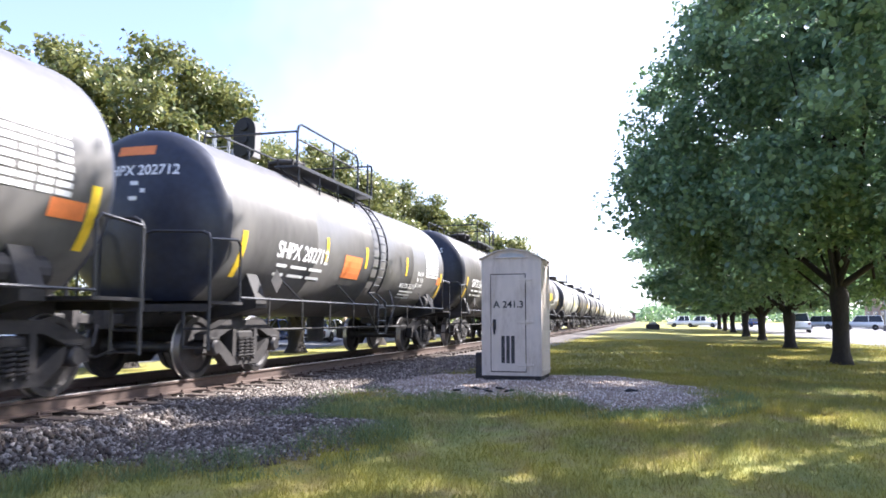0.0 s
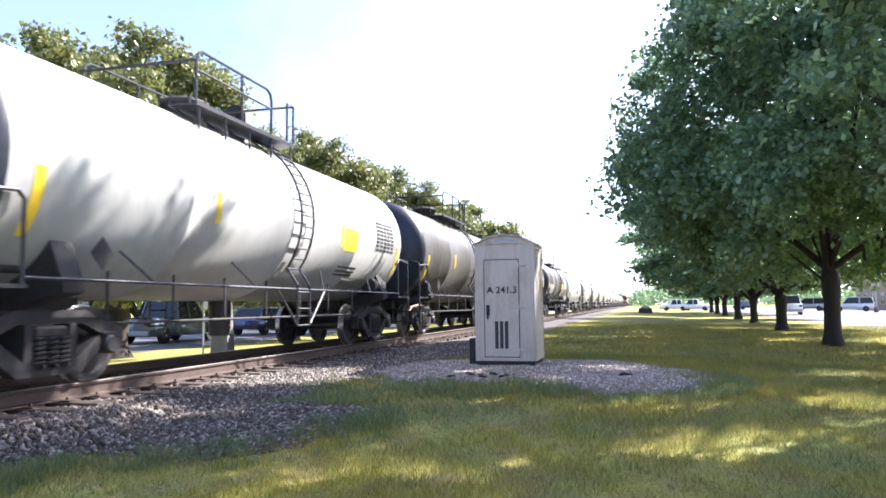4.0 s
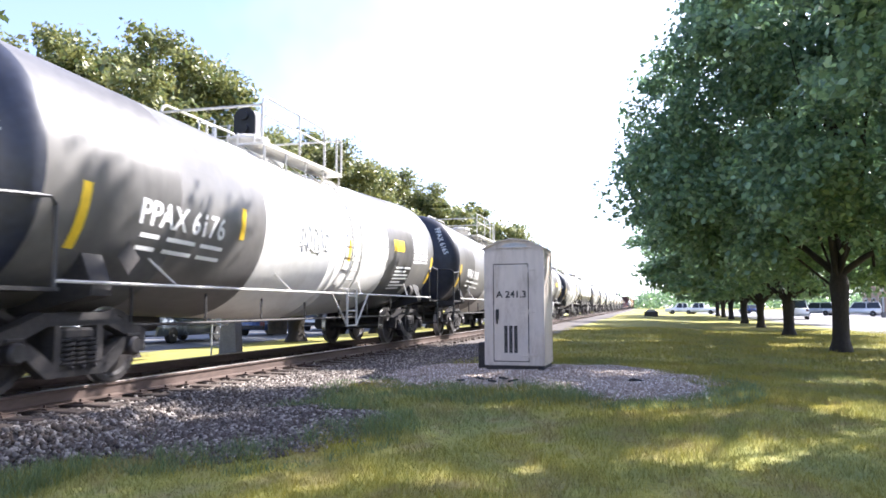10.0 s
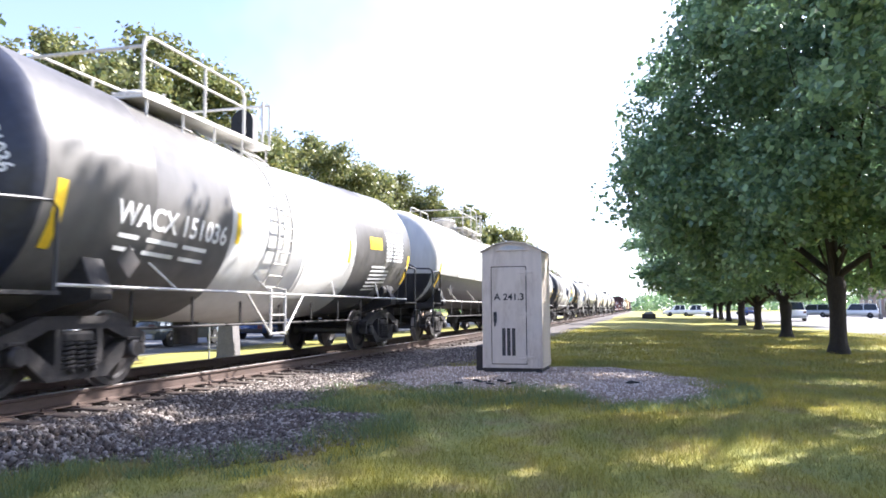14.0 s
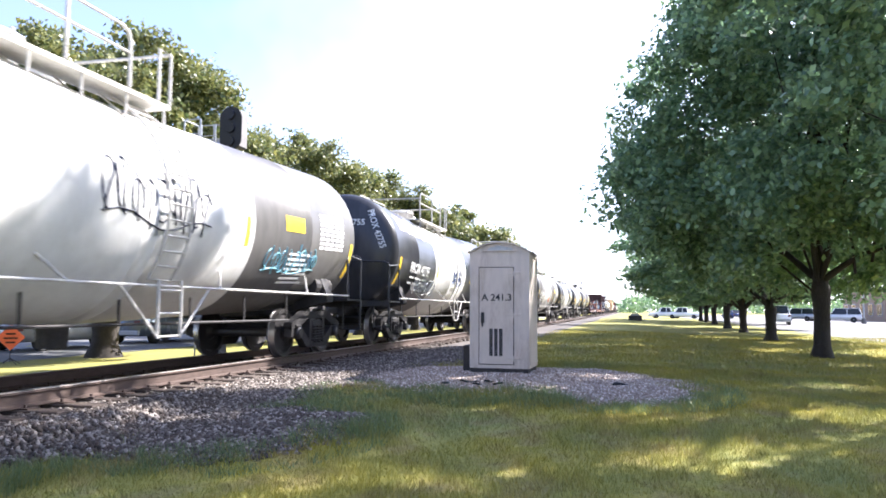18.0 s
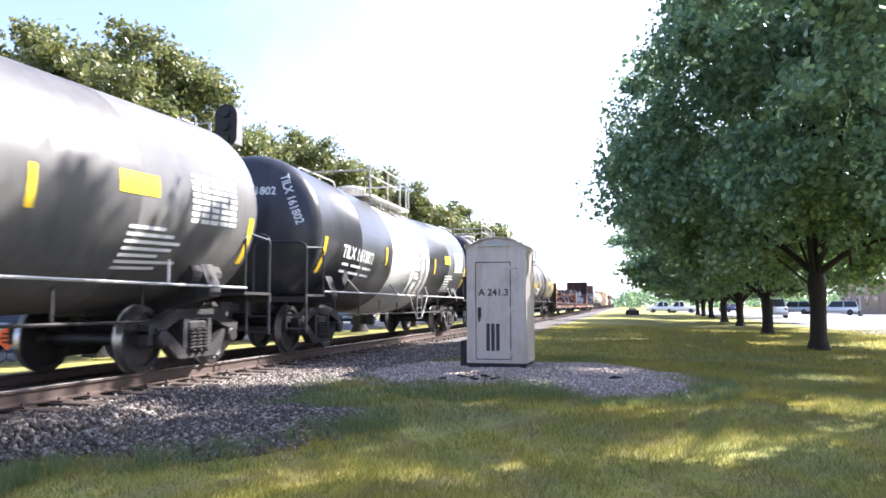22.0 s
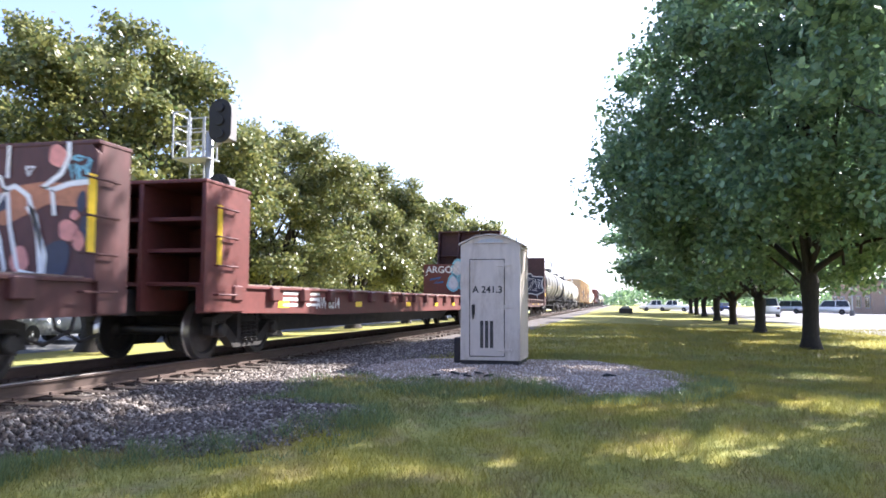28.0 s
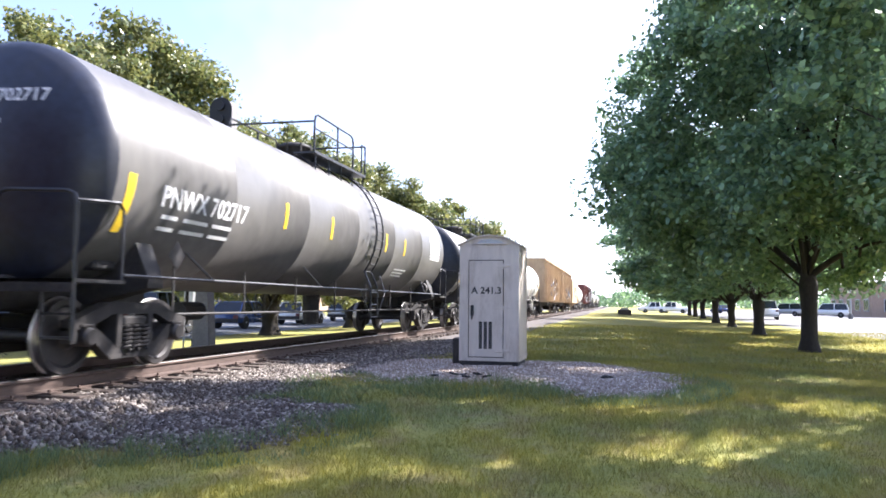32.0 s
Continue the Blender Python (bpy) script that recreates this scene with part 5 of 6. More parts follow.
def stroke(bm, pts, w, y, place):
    """A flat painted stroke of even width along points (u, v)."""
    out = []
    for i, p in enumerate(pts):
        a, b = pts[max(i - 1, 0)], pts[min(i + 1, len(pts) - 1)]
        dx, dy = b[0] - a[0], b[1] - a[1]
        l = math.hypot(dx, dy) or 1
        out.append((p[0] - dy / l * w / 2, p[1] + dx / l * w / 2, p[0] + dy / l * w / 2, p[1] - dx / l * w / 2))
    for a, b in zip(out, out[1:]):
        bm.faces.new([bm.verts.new(place(*q)) for q in ((a[0], a[1]), (b[0], b[1]), (b[2], b[3]), (a[2], a[3]))])


def blob(bm, cx, cz, rx, rz, place, seed=0, n=18):
    rs = random.Random(seed)
    ph = rs.random() * 6
    bm.faces.new([bm.verts.new(place(cx + rx * (1 + 0.12 * math.sin(3 * a + ph)) * math.cos(a), cz + rz * (1 + 0.12 * math.cos(2 * a + ph)) * math.sin(a))) for a in [k * math.tau / n for k in range(n)]])


M_PINK = mat("salmon_spray_paint", (0.62, 0.26, 0.22), 0.6, vary=0.2, bump=0)
M_DULLORANGE = mat("dull_orange_spray_paint", (0.40, 0.17, 0.09), 0.6, vary=0.25, bump=0)
M_TEAL = mat("pale_blue_spray_paint", (0.22, 0.48, 0.58), 0.6, vary=0.2, bump=0)
M_PALE = mat("greyish_white_spray_paint", (0.55, 0.55, 0.57), 0.6, vary=0.2, bump=0)
M_NAVY = mat("blue_black_spray_paint", (0.025, 0.03, 0.06), 0.5, vary=0.2, bump=0)
M_DEEPBLUE = mat("deep_blue_spray_paint", (0.05, 0.11, 0.27), 0.6, vary=0.2, bump=0)


def art_layer(car, shapes, material, y, label):
    bm = bmesh.new()
    place = lambda u, v: (u, y, v)
    for s in shapes:
        if s[0] == "s":
            stroke(bm, s[1], s[2], y, place)
        elif s[0] == "p":
            bm.faces.new([bm.verts.new(place(*p)) for p in s[1]])
        elif s[0] == "t":
            vs, fs = text_mesh(s[1], s[2], 0.01)
            add_flat(bm, vs, fs, lambda u, v: place(s[3] + u, s[4] + v))
        else:
            blob(bm, *s[1:5], place, s[5])
    bmesh.ops.recalc_face_normals(bm, faces=bm.faces)
    tagged(part("graffiti", bm, material, car), label, kind="stuff")


def art_one(car, n, h):
    y, z = n - 0.558, 1.12
    A = lambda *q: [((px - 590) / 148 - 1.49, z + (600 - py) / 180) for px, py in q]
    B = lambda *q: [(1.49 - (350 - px) / 251, z + (545 - py) / 306) for px, py in q]

    def spot(f, px, py, w, hh, seed):
        (u, v), = f((px, py))
        return ("b", u, v, w, hh, seed)

    art_layer(car, [("p", A((598, 595), (602, 430), (650, 425), (690, 430), (760, 445), (850, 425), (930, 415), (1028, 425), (1028, 470), (940, 460), (860, 500), (800, 480), (740, 520), (690, 500), (690, 590), (640, 600)))], M_DULLORANGE, y, "dull orange graffiti fill")
    art_layer(car, [spot(A, 690, 565, 0.10, 0.16, 21), spot(A, 785, 475, 0.16, 0.08, 22), spot(B, 230, 490, 0.18, 0.22, 23), spot(B, 305, 300, 0.06, 0.11, 24), spot(B, 318, 390, 0.07, 0.13, 25), spot(B, 25, 300, 0.2, 0.1, 26), spot(A, 625, 470, 0.07, 0.06, 27), spot(A, 725, 370, 0.1, 0.1, 28)], M_NAVY, y - 0.003, "blue-black graffiti shading")
    art_layer(car, [spot(A, 665, 362, 0.11, 0.08, 1), spot(A, 750, 368, 0.14, 0.14, 2), spot(A, 628, 500, 0.09, 0.17, 3), spot(A, 645, 560, 0.22, 0.10, 4), spot(A, 795, 560, 0.24, 0.11, 5), spot(A, 825, 420, 0.10, 0.12, 6), spot(B, 225, 145, 0.12, 0.12, 7), spot(B, 265, 395, 0.12, 0.12, 8), spot(B, 300, 430, 0.07, 0.10, 9), spot(B, 115, 490, 0.12, 0.14, 10), spot(B, 15, 250, 0.10, 0.12, 11), spot(B, 285, 345, 0.06, 0.05, 12)], M_PINK, y - 0.006, "salmon pink graffiti patches")
    w = 0.045
    lines = [(A((605, 355), (640, 345), (685, 345), (692, 385), (695, 425)), w), (A((610, 438), (597, 500), (603, 565), (625, 592), (655, 598), (682, 588), (690, 555), (684, 480), (665, 430)), 0.09), (A((605, 440), (636, 430), (648, 492), (657, 432)), w), (A((698, 345), (700, 400), (718, 440), (716, 488), (732, 450)), w),
             (A((712, 395), (765, 410), (775, 365), (800, 345), (806, 385), (850, 402), (860, 432), (848, 455), (800, 462), (765, 470), (778, 495), (800, 480)), w), (A((740, 510), (693, 548), (722, 552), (735, 590), (860, 602), (865, 585), (852, 520), (826, 470)), w), (A((755, 575), (790, 565), (830, 590), (770, 592)), 0.035),
             (A((865, 340), (864, 405)), w), (A((856, 430), (880, 422), (905, 442), (922, 500), (940, 560), (940, 602), (890, 590)), 0.06), (A((865, 430), (872, 500), (890, 585)), w), (B((260, 100), (262, 150), (240, 205), (180, 252), (215, 258), (270, 240), (330, 236)), 0.06), (B((212, 258), (222, 345)), 0.05), (B((135, 310), (160, 345), (175, 420), (186, 530), (168, 560)), 0.07),
             (B((126, 180), (152, 178), (133, 208), (126, 180)), 0.03), (A((760, 600), (940, 606)), 0.07)]
    art_layer(car, [("s", *q) for q in lines], M_CLEANWHITE, y - 0.009, "white graffiti outlines")
    tag = [B((265, 175), (272, 225), (285, 175)), B((290, 230), (292, 180), (303, 185), (294, 205), (305, 228)), B((320, 180), (310, 185), (318, 205), (310, 225)), B((324, 228), (324, 155), (332, 165), (325, 190)), B((272, 155), (290, 148), (312, 155), (292, 164), (272, 155))]
    art_layer(car, [("s", q, 0.03) for q in tag], M_TEAL, y - 0.009, "pale blue graffiti tag")


def art_two(car, n, h):
    y, z = n - 0.558, 1.12
    blobs = [(0.05, z + 1.25, 0.33, 0.38), (0.55, z + 1.4, 0.22, 0.35), (-0.15, z + 0.6, 0.3, 0.35), (0.35, z + 0.6, 0.3, 0.4), (0.75, z + 0.5, 0.35, 0.45)]
    art_layer(car, [("b", *b, 10 + i) for i, b in enumerate(blobs)], M_TEAL, y, "pale blue graffiti bubbles")
    art_layer(car, [("b", b[0], b[1], b[2] * 0.72, b[3] * 0.75, 10 + i) for i, b in enumerate(blobs)], M_PALE, y - 0.004, "greyish graffiti bubble fill")
    art_layer(car, [("t", "ARGOX", 0.42, -1.38, z + 1.05), ("s", [(-1.4, z + 0.92), (-1.3, z + 1.0)], 0.04)], M_CLEANWHITE, y - 0.004, "white graffiti tag ARGOX")
    art_layer(car, [("s", [(-1.2, z + 0.75), (-0.7, z + 0.85), (-1.0, z + 0.6), (-0.6, z + 0.65)], 0.09), ("s", [(0.9, z + 1.2), (1.35, z + 1.1)], 0.07)], M_DEEPBLUE, y - 0.004, "blue graffiti smears")


def art_three(car, n, h):
    y, z = n - 1.058, 1.17
    dark = [(-1.45, z + 1.7), (-0.95, z + 1.75), (-0.9, z + 1.55), (-0.6, z + 1.8), (0.5, z + 1.9), (0.6, z + 1.7), (1.4, z + 1.65), (1.3, z + 1.1), (1.45, z + 0.55), (0.9, z + 0.3), (0.5, z + 0.42), (0.0, z + 0.35), (-0.3, z + 0.12), (-0.9, z + 0.2), (-1.45, z + 0.5)]
    art_layer(car, [("p", dark)], M_NAVY, y, "blue-black graffiti letters")
    up = lambda *q: [(u, z + v) for u, v in q]
    letters = [up((-1.22, 0.5), (-1.1, 1.5), (-0.85, 1.0), (-0.58, 1.52), (-0.55, 0.62), (-0.75, 0.3)), up((-0.38, 0.62), (-0.1, 1.5), (0.16, 0.62)), up((-0.3, 0.9), (0.12, 0.9)), up((0.22, 1.52), (0.76, 1.46), (0.34, 0.72), (0.92, 0.7)), up((0.92, 1.42), (1.2, 1.3), (1.16, 0.82), (0.98, 0.9), (0.92, 1.42))]
    art_layer(car, [("s", dark + dark[:1], 0.08)] + [("s", q, 0.2) for q in letters] + [("s", up((0.0, 0.35), (0.0, -0.05)), 0.05), ("s", up((-1.15, 0.3), (-1.15, 0.02)), 0.04), ("s", up((0.95, 0.3), (0.95, 0.05)), 0.04), ("s", up((0.1, 1.85), (0.1, 3.0)), 0.03)], M_CLEANWHITE, y - 0.004, "white graffiti outlines with drips")
    art_layer(car, [("s", q, 0.12) for q in letters], M_NAVY, y - 0.008, "blue-black graffiti strokes")


# ---- hopper, gondola and box cars ----
def tall_car(spec):
    """A high-sided car with ribs; y = 0 is its front end wall."""
    n, h, col = spec["len"], spec["h"], spec["mat"]
    car = thing(spec["name"], spec["label"], spec["category"], "cars of the freight train")
    z0 = 1.05
    bm = bmesh.new()
    if spec["name"] == "covered_hopper":
        prism(bm, [(-1.45, z0), (1.45, z0), (1.5, z0 + 0.9), (1.5, z0 + h - 0.4), (1.1, z0 + h), (-1.1, z0 + h), (-1.5, z0 + h - 0.4), (-1.5, z0 + 0.9)], "y", 1.0, n - 1.0)
    else:
        prism(bm, [(-1.48, z0), (1.48, z0), (1.48, z0 + h), (-1.48, z0 + h)], "y", 0.0, n)
    part("body", bm, col, car)
    if spec["name"] != "covered_hopper":
        for k in range(int(n / 0.95)):
            def rib():
                b = bmesh.new()
                box(b, -0.04, 0.04, -0.05, 0.05, z0, z0 + h, 0.01)
                return b
            for sx in (-1.52, 1.52):
                o = shared_part("rib%s%.2f" % (col.name, h), "rib", rib, col, car)
                o.location = (sx, 0.1 + 0.95 * k, 0)
        bm = bmesh.new()
        for sx in (-1, 1):
            box(bm, min(sx * 1.46, sx * 1.6), max(sx * 1.46, sx * 1.6), -0.04, n + 0.04, z0 + h - 0.08, z0 + h + 0.06, 0.01)
        for yy in (-0.04, n - 0.06):
            box(bm, -1.5, 1.5, yy, yy + 0.1, z0 + h - 0.08, z0 + h + 0.06, 0.01)
        part("top_chord", bm, col, car)
    else:
        for yy, s in ((1.0, -1), (n - 1.0, 1)):
            bm = bmesh.new()
            for xx in (-1.4, 1.4):
                tube(bm, [(xx, yy + s * 1.0, 0.7), (xx, yy + s * 1.0, z0 + h)], 0.03, 6)
                for k in range(9):
                    tube(bm, [(xx, yy + s * 1.0, 0.8 + 0.36 * k), (xx - math.copysign(0.45, xx), yy + s * 1.0, 0.8 + 0.36 * k)], 0.016, 5)
            box(bm, -1.45, 1.45, min(yy, yy + s), max(yy, yy + s), z0 + h - 0.05, z0 + h)
            part("end_ladder", bm, M_STEEL, car)
        bm = bmesh.new()
        box(bm, -0.4, 0.4, 0.6, n - 0.6, z0 + h + 0.1, z0 + h + 0.14)
        part("roof_walk", bm, M_GALV, car)
        for k in range(3):
            bm = bmesh.new()
            yy = n * (k + 1) / 4
            prism(bm, [(-1.3, z0), (1.3, z0), (0.4, 0.35), (-0.4, 0.35)], "y", yy - 0.9, yy + 0.9)
            part("hopper_bay", bm, col, car)
    bm = bmesh.new()
    box(bm, -0.3, 0.3, -0.4, n + 0.4, 0.72, z0, 0.02)
    part("centre_sill", bm, M_STEEL, car)
    bm = bmesh.new()
    rs = random.Random(spec["L"])
    for k in range(14):
        pts, u, v = [], n * 0.2 + n * 0.6 * rs.random(), z0 + 0.3 + h * 0.4 * rs.random()
        for q in range(7):
            pts.append((1.575, u, v))
            u, v = u + rs.uniform(-0.4, 0.4), v + rs.uniform(-0.3, 0.3)
        tube(bm, pts, 0.02, 4)
    tagged(part("graffiti", bm, M_NAVY, car), "dark sprayed graffiti", kind="stuff")
    add_couplers(car, -0.2, n + 0.2)
    add_truck(car, 1.7)
    add_truck(car, n - 1.7)
    CARS.append((car, spec["L"]))
    return car


# ---- the train ----
BAND = lambda a=0.29, b=0.66, m=M_BLACK, w=M_WHITE: [(0, a, m, "black end of the tank"), (a, b, w, "white middle band of the tank"), (b, 1, m, "black end of the tank")]
ALL = lambda m: [(0, 1, m, "")]
SULFUR = dict(label="black tank car for molten sulfur with white lettering", sections=ALL(M_SULFUR), ladder=0.53, R=1.40, zc=2.345, stripes=(0.027, 0.3, 0.682, 0.975), head_panel=M_ORANGE,
              panels=((0.697, -0.41, 0.72, 0.44, M_YELLOW, "yellow panel"),), words=(("MOLTEN SULFUR", 0.685, -0.66, 0.165, M_CLEANWHITE), ("SR-8754", 0.788, -0.30, 0.15, M_CLEANWHITE), ("SR-13450", 0.788, -0.45, 0.15, M_CLEANWHITE), ("SR-13449", 0.788, -0.60, 0.15, M_CLEANWHITE)), data_at=0.70, data_v=-0.78, data_rows=3)
BANDED = dict(label="black tank car with a white middle band", sections=BAND(), ladder=0.5, plat_front=2.8, R=1.44, zc=2.30, sag=0.22, white_rails=True, dome=M_WPIPE, panels=((0.76, -0.05, 0.75, 0.26, M_YELLOW, "yellow panel"),))
TWO_TONE = dict(label="white tank car with a black lower half", sections=ALL(M_WHITE), head=M_WHITE, lower=M_NEWBLACK, R=1.42, zc=2.32, white_rails=True, dome=M_WPIPE, letter_mat=M_STEEL, ladder=0.6, stripes=(0.012, 0.985))
TANKS = [
    dict(SULFUR, L=-14.3, tank=11.8, mark=""),
    dict(SULFUR, L=0.2, tank=11.8, mark="", sections=ALL(M_BLACK), panels=((0.93, -0.52, 0.5, 0.2, M_ORANGE, "orange panel"),)),
    dict(SULFUR, L=14.58, tank=11.6, R=1.36, zc=2.24, mark_at=0.125, stripes=(0.027, 0.285, 0.46, 0.70, 0.975), plat_front=3.3, mark="SHPX 202712", sections=ALL(M_BLACK), panels=((0.365, -0.62, 0.9, 0.46, M_ORANGE, "orange panel"), (0.95, -0.45, 0.34, 0.2, M_ORANGE, "orange panel")), label="glossy black tank car with orange panels"),
    dict(SULFUR, L=28.8, tank=12.2, mark="GATX 234415"),
    dict(SULFUR, L=43.75, tank=12.2, mark="GATX 234343", ladder=0.455, stripes=(0.027, 0.33, 0.54, 0.70, 0.975), panels=((0.61, -0.36, 0.72, 0.42, M_YELLOW, "yellow panel"), (0.50, -0.98, 0.6, 0.32, M_ORANGE, "orange panel"))),
    dict(SULFUR, L=59.16, tank=11.9, mark="", sections=ALL(M_GREY), label="silver-grey tank car with a black head", words=(), letter_mat=M_STEEL),
    dict(SULFUR, L=73.3, tank=11.45, ladder=0.55, mark=""),
    dict(SULFUR, L=87.13, tank=12.9, mark="GATX 234365"),
    dict(SULFUR, L=102.55, tank=12.3, ladder=0.575, mark="GATX 234367", scrawl=((0.14, -0.75, 1.4, 0.35, M_CLEANWHITE, 1),)),
    dict(TWO_TONE, L=117.78, tank=12.6, mark="PPAX 6243", ladder=0.44, lower=None, end_white=True, label="white tank car with white railings", scrawl=((0.62, -0.55, 1.2, 0.4, M_DEEPBLUE, 2),), stripes=(0.012, 0.34, 0.5, 0.75, 0.985)),
    dict(BANDED, L=133.1, tank=13.75, mark="PPAX 6176", mark_at=0.105, mark_size=1.1, stripes=(0.036, 0.265, 0.56, 0.985), sections=BAND(0.318, 0.73), ladder=0.574, scrawl=((0.40, -0.3, 1.2, 0.5, M_CLEANWHITE, 3),)),
    dict(BANDED, L=149.92, tank=13.3, mark="PPAX 6165", sections=BAND(0.33, 0.60), ladder=0.57),
    dict(BANDED, L=166.41, tank=13.4, mark="GATX 16590", data_at=0.24, sections=BAND(0.41, 0.657), ladder=0.59, scrawl=((0.44, -0.3, 1.6, 0.4, M_STEEL, 4),)),
    dict(BANDED, L=183.09, tank=11.8, mark="WACX 151036", sections=BAND(0.29, 0.69), ladder=0.41),
    dict(TWO_TONE, L=197.76, tank=12.6, mark="", label="white tank car with a black lower half"),
    dict(BANDED, L=213.3, tank=12.65, mark="PPAX 6163", sections=BAND(0.32, 0.685)),
    dict(BANDED, L=229.05, tank=13.3, mark="SHPX 214749", sections=BAND(0.28, 0.68), ladder=0.52, scrawl=((0.42, -0.3, 2.2, 0.8, M_NAVY, 5), (0.72, -0.8, 2.0, 0.5, M_TEAL, 6))),
    dict(BANDED, L=245.51, tank=13.2, mark="PROX 42755", ladder=0.49, sections=BAND(0.285, 0.6, M_NEWBLACK), head=M_NEWBLACK, scrawl=((0.16, -1.0, 2.0, 0.55, M_CLEANWHITE, 7), (0.45, -0.5, 1.5, 0.7, M_DEEPBLUE, 8), (0.74, -0.7, 2.2, 0.6, M_CLEANWHITE, 9)),
         panels=tuple((0.04 + 0.052 * k, 0.62, 0.5, 0.46, M_CLEANWHITE, "white block of a painted emblem") for k in range(6)), label="glossy black tank car with a white band and graffiti"),
    dict(TWO_TONE, L=261.68, tank=11.7, mark="UTLX 300047", mark_v=-0.3, mark_at=0.16),
    dict(BANDED, L=275.98, tank=13.45, mark="SHPX 214828", sections=BAND(0.27, 0.58), ladder=0.45, scrawl=((0.45, -0.7, 1.5, 0.4, M_ORANGE, 10),)),
    dict(BANDED, L=292.05, tank=13.1, mark="TILX 161802", ladder=0.53, sections=BAND(0.34, 0.61, M_NEWBLACK), head=M_NEWBLACK),
    dict(BANDED, L=308.62, tank=12.2, mark="UTLX 130375", ladder=0.42, letter_mat=M_GOLD, sections=BAND(0.31, 0.63), scrawl=((0.4, -0.9, 2.4, 0.5, M_NAVY, 11),)),
    dict(BANDED, L=323.15, tank=15.3, R=1.5, zc=2.36, sag=0.0, ladder=0.515, mark_at=0.115, mark_size=1.15, stripes=(0.036, 0.29, 0.4, 0.66, 0.95), mark="UTLX 682164", letter_mat=M_GOLD, sections=ALL(M_SULFUR), white_rails=False, dome=M_STEEL, scrawl=((0.28, -0.85, 1.4, 0.5, M_CLEANWHITE, 12), (0.52, -0.85, 0.5, 0.7, M_CLEANWHITE, 13)), label="dull black tank car with yellow lettering"),
    dict(SULFUR, L=417.03, tank=16.4, R=1.44, zc=2.44, head_panel=None, mark="PNWX 702717", sections=ALL(M_BLACK), mark_at=0.055, words=(), panels=(), ladder=0.57, label="long dark grey tank car with white lettering", stripes=(0.012, 0.27, 0.4, 0.62, 0.72)),
    dict(SULFUR, L=436.6, tank=12.2, mark="", sections=ALL(M_GREY), words=(), panels=()),
    dict(TWO_TONE, L=451.9, tank=12.4, mark="", lower=None, label="white tank car with pale railings"),
    dict(TWO_TONE, L=520.5, tank=13.0, mark="", lower=None, label="white tank car with pale railings"),
    dict(SULFUR, L=574.0, tank=13.0, mark=""), dict(BANDED, L=590.0, tank=13.0, mark=""), dict(SULFUR, L=606.0, tank=13.0, mark=""), dict(BANDED, L=622.0, tank=13.0, mark=""), dict(SULFUR, L=638.0, tank=13.0, mark=""),
]
for spec in TANKS:
    tank_car(spec)
flat_car(dict(L=340.7, len=23.7, front_h=1.55, rear_h=1.47, mat=M_RUST, mark="TTZX 85421", mark_at=16.2, strips=(3.0, 7.5, 12.0, 15.0, 18.4, 21.4), art=art_one, label="weathered brown bulkhead flat car with graffiti on its bulkhead"))
flat_car(dict(L=366.05, len=23.9, deep_front=1.25, front_h=1.4, rear_h=1.42, mat=M_REDOX, bulk_mat=M_REDOX, mark="AW 6214", mark_at=4.05, strips=(2.42, 6.2, 10.2, 13.4, 15.85, 20.9), art=art_two, label="red-brown bulkhead flat car with pale blue graffiti"))
flat_car(dict(L=391.6, len=23.5, front_h=3.15, rear_h=3.15, deep=1.05, lean=0.66, mat=M_RUSTDARK, mark="NOKL 725088", mark_at=4.3, strips=(3.6, 7.8, 11.4, 15.0, 18.6), art=art_three, label="dark brown flat car with tall bulkheads and graffiti"))
tall_car(dict(name="gondola_car", category="gondola car", L=467.4, len=16.4, h=3.25, mat=M_TAN, label="tall tan woodchip gondola car streaked with rust"))
tall_car(dict(name="gondola_car", category="gondola car", L=485.4, len=16.4, h=3.25, mat=M_TAN, label="tall tan woodchip gondola car streaked with rust"))
tall_car(dict(name="covered_hopper", category="hopper car", L=503.2, len=15.2, h=3.2, mat=M_TAN, label="tan steel covered hopper car"))
tall_car(dict(name="box_car", category="box car", L=537.4, len=16.4, h=3.1, mat=M_REDOX, label="red-brown steel box car"))
tall_car(dict(name="box_car", category="box car", L=555.4, len=16.4, h=3.1, mat=M_RUSTDARK, label="dark brown steel box car"))


